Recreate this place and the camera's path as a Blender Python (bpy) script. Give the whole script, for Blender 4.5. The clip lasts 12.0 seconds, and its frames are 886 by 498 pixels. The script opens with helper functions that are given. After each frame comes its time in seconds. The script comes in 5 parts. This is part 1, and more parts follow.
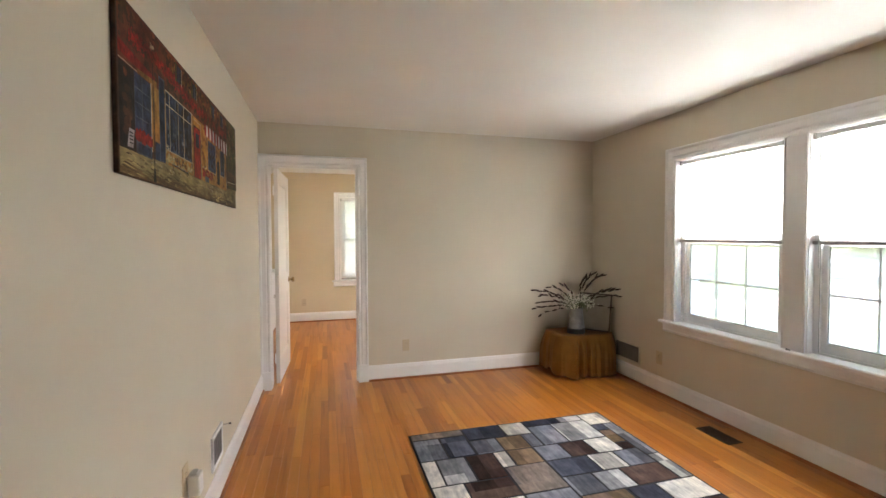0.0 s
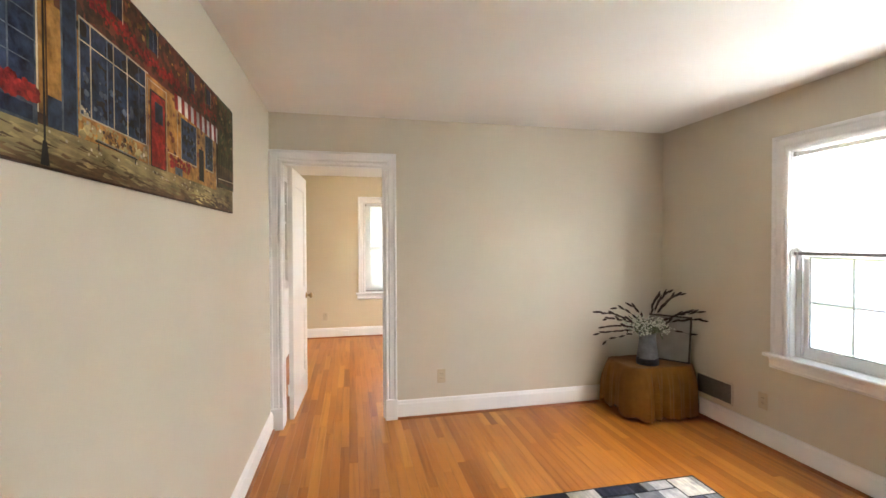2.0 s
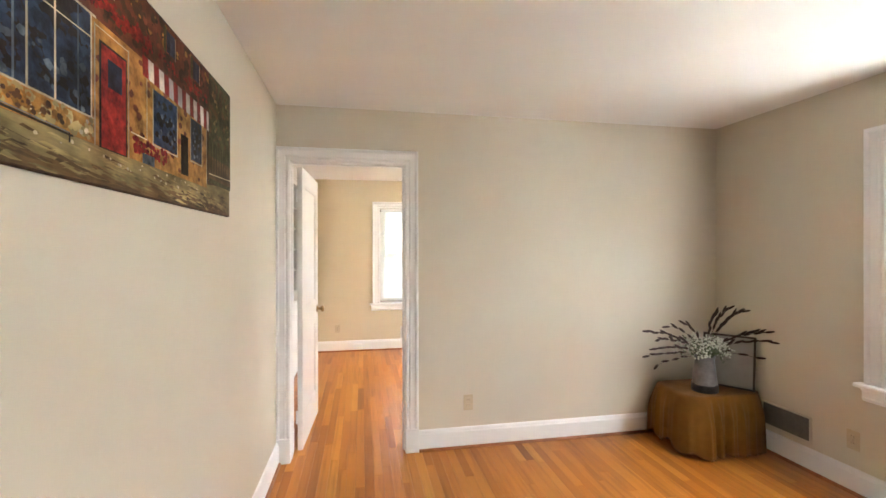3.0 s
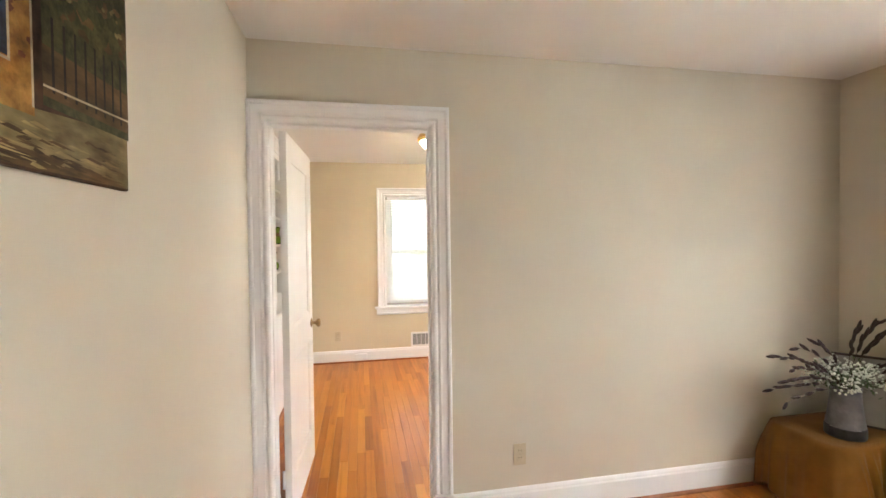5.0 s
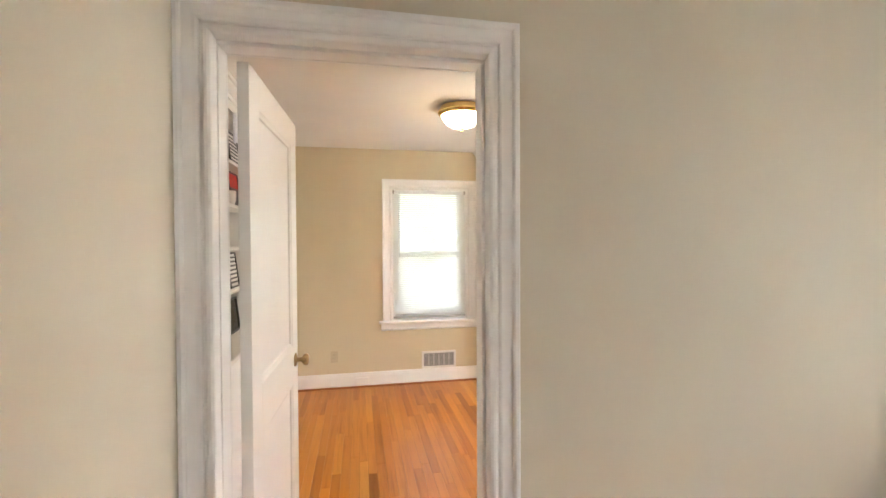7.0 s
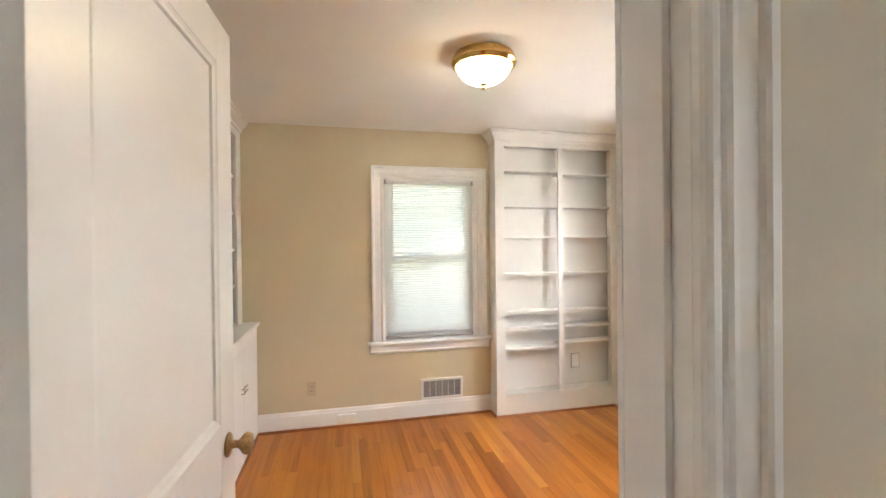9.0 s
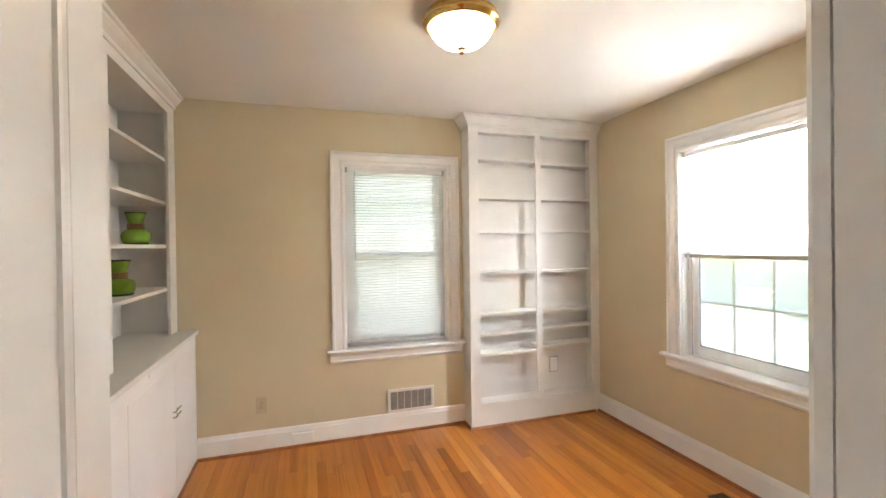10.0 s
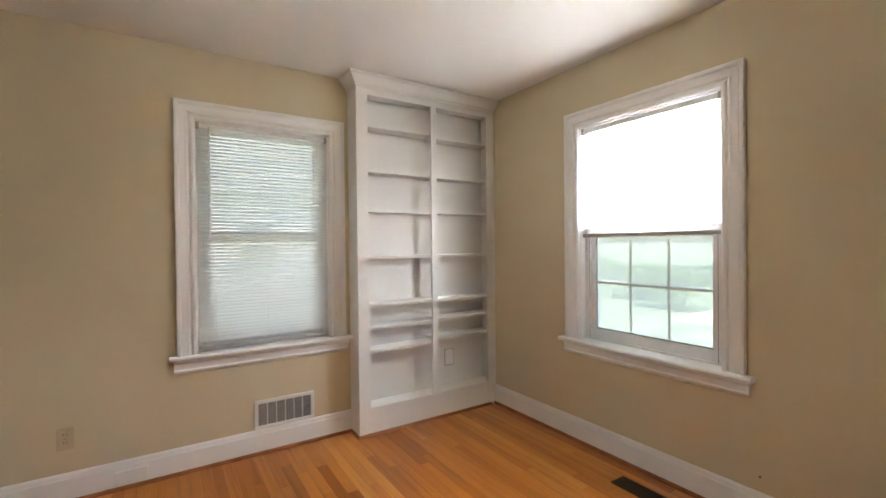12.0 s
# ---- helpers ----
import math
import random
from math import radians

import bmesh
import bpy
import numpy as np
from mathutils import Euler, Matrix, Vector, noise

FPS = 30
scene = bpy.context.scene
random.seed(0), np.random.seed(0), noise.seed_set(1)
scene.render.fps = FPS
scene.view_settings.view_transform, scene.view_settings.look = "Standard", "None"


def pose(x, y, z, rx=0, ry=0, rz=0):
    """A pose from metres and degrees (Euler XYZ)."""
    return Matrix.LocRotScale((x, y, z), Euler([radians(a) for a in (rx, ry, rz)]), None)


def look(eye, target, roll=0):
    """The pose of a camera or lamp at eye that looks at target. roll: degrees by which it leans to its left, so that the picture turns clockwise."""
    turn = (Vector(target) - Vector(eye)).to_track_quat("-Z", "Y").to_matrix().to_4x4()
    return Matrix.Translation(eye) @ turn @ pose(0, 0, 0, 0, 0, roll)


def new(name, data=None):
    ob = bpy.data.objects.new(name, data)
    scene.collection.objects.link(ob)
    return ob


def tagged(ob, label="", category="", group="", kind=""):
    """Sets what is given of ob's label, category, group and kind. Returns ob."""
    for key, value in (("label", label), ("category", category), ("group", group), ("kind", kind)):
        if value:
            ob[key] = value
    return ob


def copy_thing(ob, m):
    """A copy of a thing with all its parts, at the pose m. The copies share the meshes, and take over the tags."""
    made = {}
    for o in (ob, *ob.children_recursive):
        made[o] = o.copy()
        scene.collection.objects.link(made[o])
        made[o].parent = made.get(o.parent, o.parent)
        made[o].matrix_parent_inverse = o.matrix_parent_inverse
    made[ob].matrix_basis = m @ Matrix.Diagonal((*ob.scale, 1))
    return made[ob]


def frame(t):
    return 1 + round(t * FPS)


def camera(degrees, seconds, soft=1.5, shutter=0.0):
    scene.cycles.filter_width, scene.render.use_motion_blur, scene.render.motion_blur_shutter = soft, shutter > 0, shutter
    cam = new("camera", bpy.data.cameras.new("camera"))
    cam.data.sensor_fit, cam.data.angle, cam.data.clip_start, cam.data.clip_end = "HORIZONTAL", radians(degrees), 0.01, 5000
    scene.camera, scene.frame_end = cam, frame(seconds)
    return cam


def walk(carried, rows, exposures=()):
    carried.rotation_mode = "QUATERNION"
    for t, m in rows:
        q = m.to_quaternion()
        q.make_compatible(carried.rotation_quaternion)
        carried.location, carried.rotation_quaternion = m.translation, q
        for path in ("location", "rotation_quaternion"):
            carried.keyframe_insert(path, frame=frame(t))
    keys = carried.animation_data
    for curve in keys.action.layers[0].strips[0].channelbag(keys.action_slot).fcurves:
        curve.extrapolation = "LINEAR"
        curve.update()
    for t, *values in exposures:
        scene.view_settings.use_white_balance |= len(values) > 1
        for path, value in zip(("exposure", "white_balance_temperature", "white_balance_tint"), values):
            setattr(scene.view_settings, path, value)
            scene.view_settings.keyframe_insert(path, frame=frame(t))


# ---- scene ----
cam = camera(91.2, 12.0)
PATH = [
    (0, (0.053, 0.124, 1.4), (0.576, 2.054, 1.338), -0.2),
    (0.5, (0.062, 0.272, 1.408), (0.56, 2.208, 1.343), -0.3),
    (1, (0.071, 0.456, 1.421), (0.543, 2.399, 1.355), -0.4),
    (1.5, (0.086, 0.612, 1.423), (0.525, 2.562, 1.374), -0.4),
    (2, (0.079, 0.816, 1.432), (0.496, 2.772, 1.399), -0.2),
    (2.5, (0.051, 1.026, 1.438), (0.445, 2.987, 1.423), -0.1),
    (3, (0.046, 1.229, 1.445), (0.413, 3.195, 1.444), -0.1),
    (5, (-0.008, 2.135, 1.464), (0.365, 4.1, 1.426), -0.7),
    (5.5, (-0.02, 2.364, 1.47), (0.369, 4.325, 1.419), -0.7),
    (6, (-0.031, 2.575, 1.469), (0.359, 4.536, 1.42), -0.9),
    (6.5, (-0.037, 2.811, 1.481), (0.346, 4.773, 1.436), -0.4),
    (7, (-0.045, 3.028, 1.474), (0.336, 4.991, 1.441), -0.3),
    (9, (-0.039, 3.897, 1.444), (0.411, 5.845, 1.434), -0.6),
    (9.5, (-0.007, 4.078, 1.432), (0.484, 6.016, 1.419), -0.7),
    (10, (0.015, 4.242, 1.417), (0.619, 6.149, 1.402), -0.8),
    (10.5, (0.052, 4.351, 1.401), (0.765, 6.22, 1.386), -0.9),
    (11, (0.084, 4.46, 1.368), (0.926, 6.274, 1.351), -0.9),
    (11.5, (0.111, 4.557, 1.328), (1.085, 6.303, 1.307), -0.7),
    (12, (0.132, 4.636, 1.283), (1.217, 6.316, 1.262), -0.6),
]
EXPOSURES = [(t, stops, kelvin, 17) for t, stops, kelvin in ((0.0, 2.80, 6420), (1.5, 3.05, 6350), (3.0, 3.36, 6300), (5.0, 3.25, 6400), (6.0, 3.10, 6430), (7.0, 3.00, 6460), (9.0, 2.69, 6330), (10.0, 2.61, 6250), (10.5, 2.50, 6180), (11.5, 2.15, 6080), (12.0, 2.05, 6080))]
walk(cam, [(t, look(eye, target, roll)) for t, eye, target, roll in PATH], EXPOSURES)

# ---- world, sun, exposure ----
world = bpy.data.worlds.new("sky")
scene.world = world
world.use_nodes = True
wn = world.node_tree
sky = wn.nodes.new("ShaderNodeTexSky")
sky.sky_type = "NISHITA"
sky.sun_disc = False
sky.sun_elevation = radians(58)
sky.sun_rotation = radians(215)
sky.air_density, sky.dust_density = 1.0, 2.5
wn.nodes["Background"].inputs["Strength"].default_value = 0.15
wn.links.new(sky.outputs["Color"], wn.nodes["Background"].inputs["Color"])
sun = new("sun", bpy.data.lights.new("sun", "SUN"))
sun.data.energy, sun.data.angle, sun.data.color = 4.6, radians(0.6), (1.0, 0.95, 0.88)
sun_dir = Vector((math.sin(radians(215)) * math.cos(radians(58)), math.cos(radians(215)) * math.cos(radians(58)), math.sin(radians(58))))
sun.matrix_world = look(sun_dir * 40, (0, 0, 0))


def sky_lamp(name, place, target, w, h, power):
    """Skylight that falls through a window's opening."""
    lamp = new(name, bpy.data.lights.new(name, "AREA"))
    lamp.data.shape, lamp.data.size, lamp.data.size_y = "RECTANGLE", w, h
    lamp.data.energy, lamp.data.color = power, (0.95, 0.985, 1.0)
    lamp.matrix_world = look(place, target)
    return lamp


sky_lamp("skylight_front_room", (3.05, 2.68, 1.665), (0, 2.68, 2.05), 0.58, 0.6, 8.0)
sky_lamp("skylight_front_room", (3.05, 1.655, 1.665), (0, 1.655, 2.05), 0.58, 0.6, 8.0)
sky_lamp("skylight_study_side", (2.537, 6.08, 1.665), (0, 6.08, 2.15), 0.58, 0.6, 14.0)


# ---- materials ----
def material(name, build):
    mat = bpy.data.materials.new(name)
    mat.use_nodes = True
    nt = mat.node_tree
    build(nt, nt.nodes["Principled BSDF"])
    return mat


def node(nt, kind, **values):
    n = nt.nodes.new(kind)
    for key, value in values.items():
        n.inputs[key.replace("_", " ")].default_value = value
    return n


def coords(nt, scale=(1, 1, 1)):
    g = nt.nodes.new("ShaderNodeNewGeometry")
    m = nt.nodes.new("ShaderNodeMapping")
    m.inputs["Scale"].default_value = scale
    nt.links.new(g.outputs["Position"], m.inputs["Vector"])
    return m.outputs["Vector"]


def noise_out(nt, vec, scale, detail=4.0, rough=0.55):
    n = node(nt, "ShaderNodeTexNoise", Scale=scale, Detail=detail, Roughness=rough)
    nt.links.new(vec, n.inputs["Vector"])
    return n.outputs["Fac"]


def ramp(nt, fac, stops):
    r = nt.nodes.new("ShaderNodeValToRGB")
    els = r.color_ramp.elements
    while len(els) < len(stops):
        els.new(0.5)
    for e, (p, c) in zip(els, stops):
        e.position, e.color = p, (*c, 1)
    nt.links.new(fac, r.inputs["Fac"])
    return r.outputs["Color"]


def mixed(nt, fac, a, b, mode="MIX"):
    m = nt.nodes.new("ShaderNodeMix")
    m.data_type, m.blend_type = "RGBA", mode
    for value, slot in ((fac, 0), (a, 6), (b, 7)):
        if isinstance(value, (int, float)):
            m.inputs[slot].default_value = value
        elif isinstance(value, tuple):
            m.inputs[slot].default_value = (*value, 1)
        else:
            nt.links.new(value, m.inputs[slot])
    return m.outputs[2]


def bump(nt, p, height, strength, distance):
    b = node(nt, "ShaderNodeBump", Strength=strength, Distance=distance)
    nt.links.new(height, b.inputs["Height"])
    nt.links.new(b.outputs["Normal"], p.inputs["Normal"])


def painted(name, dark, light, rough, big=1.3, grain=160.0, relief=0.12, gloss=0.5):
    """Rolled or brushed paint: broad tone drift, fine orange-peel relief."""

    def build(nt, p):
        vec = coords(nt)
        nt.links.new(ramp(nt, noise_out(nt, vec, big, 3.0), [(0.3, dark), (0.7, light)]), p.inputs["Base Color"])
        r = nt.nodes.new("ShaderNodeMapRange")
        r.inputs["To Min"].default_value, r.inputs["To Max"].default_value = rough - 0.02, rough + 0.04
        nt.links.new(noise_out(nt, vec, 2.0, 0.0), r.inputs["Value"])
        nt.links.new(r.outputs["Result"], p.inputs["Roughness"])
        p.inputs["Specular IOR Level"].default_value = gloss
        bump(nt, p, noise_out(nt, vec, grain, 3.0), relief, 0.002)

    return material(name, build)


def plain(name, color, rough=0.5, metal=0.0, spread=0.12, scale=30.0, relief=0.0, **more):
    def build(nt, p):
        vec = coords(nt)
        low = tuple(c * (1 - spread) for c in color)
        high = tuple(min(1.0, c * (1 + spread)) for c in color)
        nt.links.new(ramp(nt, noise_out(nt, vec, scale), [(0.3, low), (0.7, high)]), p.inputs["Base Color"])
        p.inputs["Roughness"].default_value, p.inputs["Metallic"].default_value = rough, metal
        for key, value in more.items():
            p.inputs[key.replace("_", " ")].default_value = value
        if relief:
            bump(nt, p, noise_out(nt, vec, scale * 4), relief, 0.003)

    return material(name, build)


M_WALL = painted("wall_paint_cream", (0.622, 0.567, 0.456), (0.656, 0.601, 0.486), 0.62, gloss=0.35)
# Study walls: a yellower tone of the front room's cream.
M_WALL_STUDY = painted("wall_cream_yellower", (0.625, 0.538, 0.365), (0.66, 0.574, 0.395), 0.62, gloss=0.35)
M_CEIL = painted("ceiling_paint_white", (0.82, 0.80, 0.755), (0.86, 0.84, 0.795), 0.8, relief=0.2, gloss=0.2)
M_TRIM = painted("trim_paint_white", (0.83, 0.83, 0.82), (0.87, 0.87, 0.86), 0.42, big=3.0, grain=60.0, relief=0.02)
M_SHELF = painted("shelf_paint_white", (0.75, 0.735, 0.70), (0.80, 0.785, 0.75), 0.36, big=2.5, grain=70.0, relief=0.025)
M_DOOR = painted("door_paint_white", (0.76, 0.75, 0.715), (0.80, 0.79, 0.755), 0.29, big=2.0, grain=50.0, relief=0.03)
M_VINYL = plain("window_vinyl_white", (0.80, 0.80, 0.80), 0.35, spread=0.03)
# Grey for the glazing beads and for shade drawn into narrow gaps.
M_BEAD_SHADE = plain("grey_bead_and_gap_shade", (0.30, 0.29, 0.28), 0.5, spread=0.08)
M_IVORY = plain("ivory_plastic", (0.56, 0.47, 0.31), 0.4, spread=0.05)
M_WHITE_PLASTIC = plain("white_plastic", (0.80, 0.79, 0.76), 0.4, spread=0.04)
M_SLOT = plain("dark_slot", (0.02, 0.018, 0.016), 0.6)
M_BRASS = plain("polished_brass", (0.78, 0.54, 0.20), 0.16, 1.0, spread=0.1, scale=60)
M_OLD_BRASS = plain("aged_brass", (0.36, 0.25, 0.12), 0.3, 1.0, spread=0.3, scale=70)
M_CHROME = plain("nickel", (0.55, 0.54, 0.52), 0.25, 1.0, spread=0.1)
M_GREY_METAL = plain("grey_painted_metal", (0.20, 0.195, 0.19), 0.45, 0.2)
M_VENT_DARK = plain("brown_vent_metal", (0.17, 0.145, 0.12), 0.5, 0.3)
M_BRONZE = plain("brown_floor_vent_metal", (0.06, 0.035, 0.02), 0.45, 0.4)
M_SUBFLOOR = plain("floor_joint_dark", (0.12, 0.045, 0.014), 0.7)


def oak(nt, p):
    """Varnished oak strips: every strip its own tone, long grain, pores."""
    info, geo = nt.nodes.new("ShaderNodeObjectInfo"), nt.nodes.new("ShaderNodeNewGeometry")
    add = nt.nodes.new("ShaderNodeMath")
    add.operation = "ADD"
    nt.links.new(info.outputs["Random"], add.inputs[0])
    nt.links.new(geo.outputs["Random Per Island"], add.inputs[1])
    frac = nt.nodes.new("ShaderNodeMath")
    frac.operation = "FRACT"
    nt.links.new(add.outputs[0], frac.inputs[0])
    tone = ramp(nt, frac.outputs[0], [(0.0, (0.29, 0.083, 0.012)), (0.07, (0.39, 0.126, 0.017)), (0.4, (0.48, 0.168, 0.025)),
                                      (0.85, (0.54, 0.203, 0.034)), (1.0, (0.64, 0.278, 0.056))])
    shift = nt.nodes.new("ShaderNodeVectorMath")
    shift.operation = "MULTIPLY_ADD"
    comb = nt.nodes.new("ShaderNodeCombineXYZ")
    for k in range(3):
        nt.links.new(frac.outputs[0], comb.inputs[k])
    nt.links.new(comb.outputs[0], shift.inputs[0])
    shift.inputs[1].default_value = (31.0, 17.0, 0.0)
    nt.links.new(geo.outputs["Position"], shift.inputs[2])
    stretch = nt.nodes.new("ShaderNodeMapping")
    stretch.inputs["Scale"].default_value = (26.0, 1.1, 4.0)
    nt.links.new(shift.outputs[0], stretch.inputs["Vector"])
    grain = noise_out(nt, stretch.outputs[0], 1.0, 6.0, 0.62)
    pores = nt.nodes.new("ShaderNodeMapping")
    pores.inputs["Scale"].default_value = (240.0, 9.0, 4.0)
    nt.links.new(shift.outputs[0], pores.inputs["Vector"])
    fine = noise_out(nt, pores.outputs[0], 1.0, 3.0, 0.6)
    broad = noise_out(nt, geo.outputs["Position"], 0.9, 3.0)
    c = mixed(nt, 1.0, tone, ramp(nt, grain, [(0.28, (0.66, 0.56, 0.48)), (0.48, (1, 1, 1)), (0.72, (1.08, 1.08, 1.06))]), "MULTIPLY")
    c = mixed(nt, 1.0, c, ramp(nt, fine, [(0.3, (0.9, 0.87, 0.84)), (0.5, (1, 1, 1))]), "MULTIPLY")
    c = mixed(nt, 1.0, c, ramp(nt, broad, [(0.3, (0.92, 0.9, 0.88)), (0.7, (1.05, 1.04, 1.02))]), "MULTIPLY")
    nt.links.new(c, p.inputs["Base Color"])
    p.inputs["Roughness"].default_value = 0.3
    p.inputs["Specular IOR Level"].default_value = 0.42
    bump(nt, p, fine, 0.06, 0.001)


M_OAK = material("oak_strip_varnished", oak)
M_SHOE = plain("oak_shoe_stain", (0.30, 0.105, 0.032), 0.4, spread=0.25, scale=12)


def glass_build(nt, p):
    """Clear pane: mostly see-through, with a surface gloss and a painted-in veil of glare."""
    out = nt.nodes["Material Output"]
    clear = nt.nodes.new("ShaderNodeBsdfTransparent")
    gloss = node(nt, "ShaderNodeBsdfGlossy", Roughness=0.02)
    mix = nt.nodes.new("ShaderNodeMixShader")
    facing = node(nt, "ShaderNodeLayerWeight", Blend=0.5)
    curve = nt.nodes.new("ShaderNodeMath")
    curve.operation = "POWER"
    curve.inputs[1].default_value = 4.0
    nt.links.new(facing.outputs["Facing"], curve.inputs[0])
    span = nt.nodes.new("ShaderNodeMapRange")
    span.inputs["To Min"].default_value, span.inputs["To Max"].default_value = 0.04, 0.7
    nt.links.new(curve.outputs[0], span.inputs["Value"])
    nt.links.new(span.outputs["Result"], mix.inputs[0])
    nt.links.new(clear.outputs[0], mix.inputs[1])
    nt.links.new(gloss.outputs[0], mix.inputs[2])
    # Translucent white lays window glare over the view outdoors.
    glare_veil = nt.nodes.new("ShaderNodeBsdfTranslucent")
    glare_veil.inputs["Color"].default_value = (0.90, 0.88, 0.80, 1)
    veil_mix = nt.nodes.new("ShaderNodeMixShader")
    veil_mix.inputs[0].default_value = 0.40
    nt.links.new(mix.outputs[0], veil_mix.inputs[1])
    nt.links.new(glare_veil.outputs[0], veil_mix.inputs[2])
    nt.links.new(veil_mix.outputs[0], out.inputs["Surface"])


M_GLASS = material("window_glass", glass_build)


def slat_build(nt, p):
    """Thin white vinyl slat: some daylight passes through it."""
    out = nt.nodes["Material Output"]
    p.inputs["Base Color"].default_value = (0.84, 0.84, 0.82, 1)
    p.inputs["Roughness"].default_value = 0.45
    tr = nt.nodes.new("ShaderNodeBsdfTranslucent")
    tr.inputs["Color"].default_value = (0.86, 0.86, 0.83, 1)
    mix = nt.nodes.new("ShaderNodeMixShader")
    mix.inputs[0].default_value = 0.42
    nt.links.new(p.outputs[0], mix.inputs[1])
    nt.links.new(tr.outputs[0], mix.inputs[2])
    nt.links.new(mix.outputs[0], out.inputs["Surface"])


M_SLAT = material("blind_slat_vinyl", slat_build)


# ---- mesh helpers ----
def mesh_of(bm, name, mat, smooth=False):
    bmesh.ops.recalc_face_normals(bm, faces=bm.faces)
    me = bpy.data.meshes.new(name)
    bm.to_mesh(me)
    bm.free()
    for m in mat if isinstance(mat, (list, tuple)) else (mat,):
        me.materials.append(m)
    if smooth:
        for poly in me.polygons:
            poly.use_smooth = True
    return me


def part(name, bm, mat, parent, label="", smooth=False):
    ob = new(name, mesh_of(bm, name, mat, smooth))
    ob.parent = parent
    if parent is not None:
        ob.matrix_parent_inverse = parent.matrix_basis.inverted()
    return tagged(ob, label)


def thing(name, place, label, category, group="", kind=""):
    ob = new(name)
    ob.empty_display_size = 0.05
    ob.location = place
    return tagged(ob, label, category, group, kind)


def solid(name, bm, mat, label, category, kind="structure", smooth=False):
    return tagged(new(name, mesh_of(bm, name, mat, smooth)), label, category, "", kind)


def box(bm, lo, hi, m=None, bevel=0.0):
    """A box between two corners, in the wall coordinates m(s, z, d) if given, else in x, y, z."""
    vs = []
    for i in range(8):
        a, b, c = (hi[0] if i & 1 else lo[0]), (hi[1] if i & 2 else lo[1]), (hi[2] if i & 4 else lo[2])
        vs.append(bm.verts.new(m(a, b, c) if m else (a, b, c)))
    fs = [bm.faces.new([vs[k] for k in f]) for f in ((0, 1, 3, 2), (4, 6, 7, 5), (0, 4, 5, 1), (2, 3, 7, 6), (0, 2, 6, 4), (1, 5, 7, 3))]
    if bevel:
        bmesh.ops.recalc_face_normals(bm, faces=fs)
        edges = {e for f in fs for e in f.edges}
        bmesh.ops.bevel(bm, geom=list(edges), offset=bevel, segments=2, affect="EDGES", profile=0.5)
    return vs


def box_bm(lo, hi, m=None, bevel=0.0):
    bm = bmesh.new()
    box(bm, lo, hi, m, bevel)
    return bm


def loft(bm, rings, closed=True, caps=True):
    """Faces between successive rings of points."""
    vr = [[bm.verts.new(p) for p in ring] for ring in rings]
    n = len(vr[0])
    for a, b in zip(vr, vr[1:]):
        for i in range(n if closed else n - 1):
            j = (i + 1) % n
            bm.faces.new((a[i], a[j], b[j], b[i]))
    if caps and closed:
        bm.faces.new(vr[0])
        bm.faces.new(vr[-1][::-1])
    return vr


def lathe(bm, centre, outline, steps=32, axis="z", caps=True):
    """Turns (radius, height) pairs about an axis through centre."""
    cx, cy, cz = centre
    rings = []
    for r, h in outline:
        ring = []
        for k in range(steps):
            a = 2 * math.pi * k / steps
            u, v = r * math.cos(a), r * math.sin(a)
            ring.append({"z": (cx + u, cy + v, cz + h), "x": (cx + h, cy + u, cz + v), "y": (cx + u, cy + h, cz + v)}[axis])
        rings.append(ring)
    loft(bm, rings, True, caps)
    return bm


def tube(bm, pts, radius, sides=6):
    rings = []
    pts = [Vector(p) for p in pts]
    for i, p in enumerate(pts):
        d = (pts[min(i + 1, len(pts) - 1)] - pts[max(i - 1, 0)]).normalized()
        u = d.cross(Vector((0.31, 0.17, 0.93))).normalized()
        v = d.cross(u)
        r = radius[i] if isinstance(radius, (list, tuple)) else radius
        rings.append([p + r * (math.cos(2 * math.pi * k / sides) * u + math.sin(2 * math.pi * k / sides) * v) for k in range(sides)])
    loft(bm, rings)
    return bm


def wall_slab(name, m, s0, s1, z0, z1, thick, openings, label, mat=None):
    """A wall with thickness and openings right through it; m gives the room's face at d = 0."""
    ss = sorted({s0, s1, *(v for o in openings for v in o[:2])})
    zs = sorted({z0, z1, *(v for o in openings for v in o[2:])})

    def full(i, j):
        if not (0 <= i < len(ss) - 1 and 0 <= j < len(zs) - 1):
            return False
        cs, cz = (ss[i] + ss[i + 1]) / 2, (zs[j] + zs[j + 1]) / 2
        return not any(a < cs < b and c < cz < d for a, b, c, d in openings)

    bm = bmesh.new()
    quad = lambda *pts: bm.faces.new([bm.verts.new(m(*p)) for p in pts])
    for i in range(len(ss) - 1):
        for j in range(len(zs) - 1):
            if not full(i, j):
                continue
            a, b, c, d = ss[i], ss[i + 1], zs[j], zs[j + 1]
            for depth in (0.0, -thick):
                quad((a, c, depth), (b, c, depth), (b, d, depth), (a, d, depth))
            for ii, jj, e in ((i - 1, j, ((a, c), (a, d))), (i + 1, j, ((b, c), (b, d))), (i, j - 1, ((a, c), (b, c))), (i, j + 1, ((a, d), (b, d)))):
                if not full(ii, jj):
                    (p, q), (r, t) = e
                    quad((p, q, 0.0), (r, t, 0.0), (r, t, -thick), (p, q, -thick))
    bmesh.ops.remove_doubles(bm, verts=bm.verts, dist=1e-5)
    return solid(name, bm, mat or M_WALL, label, "wall")


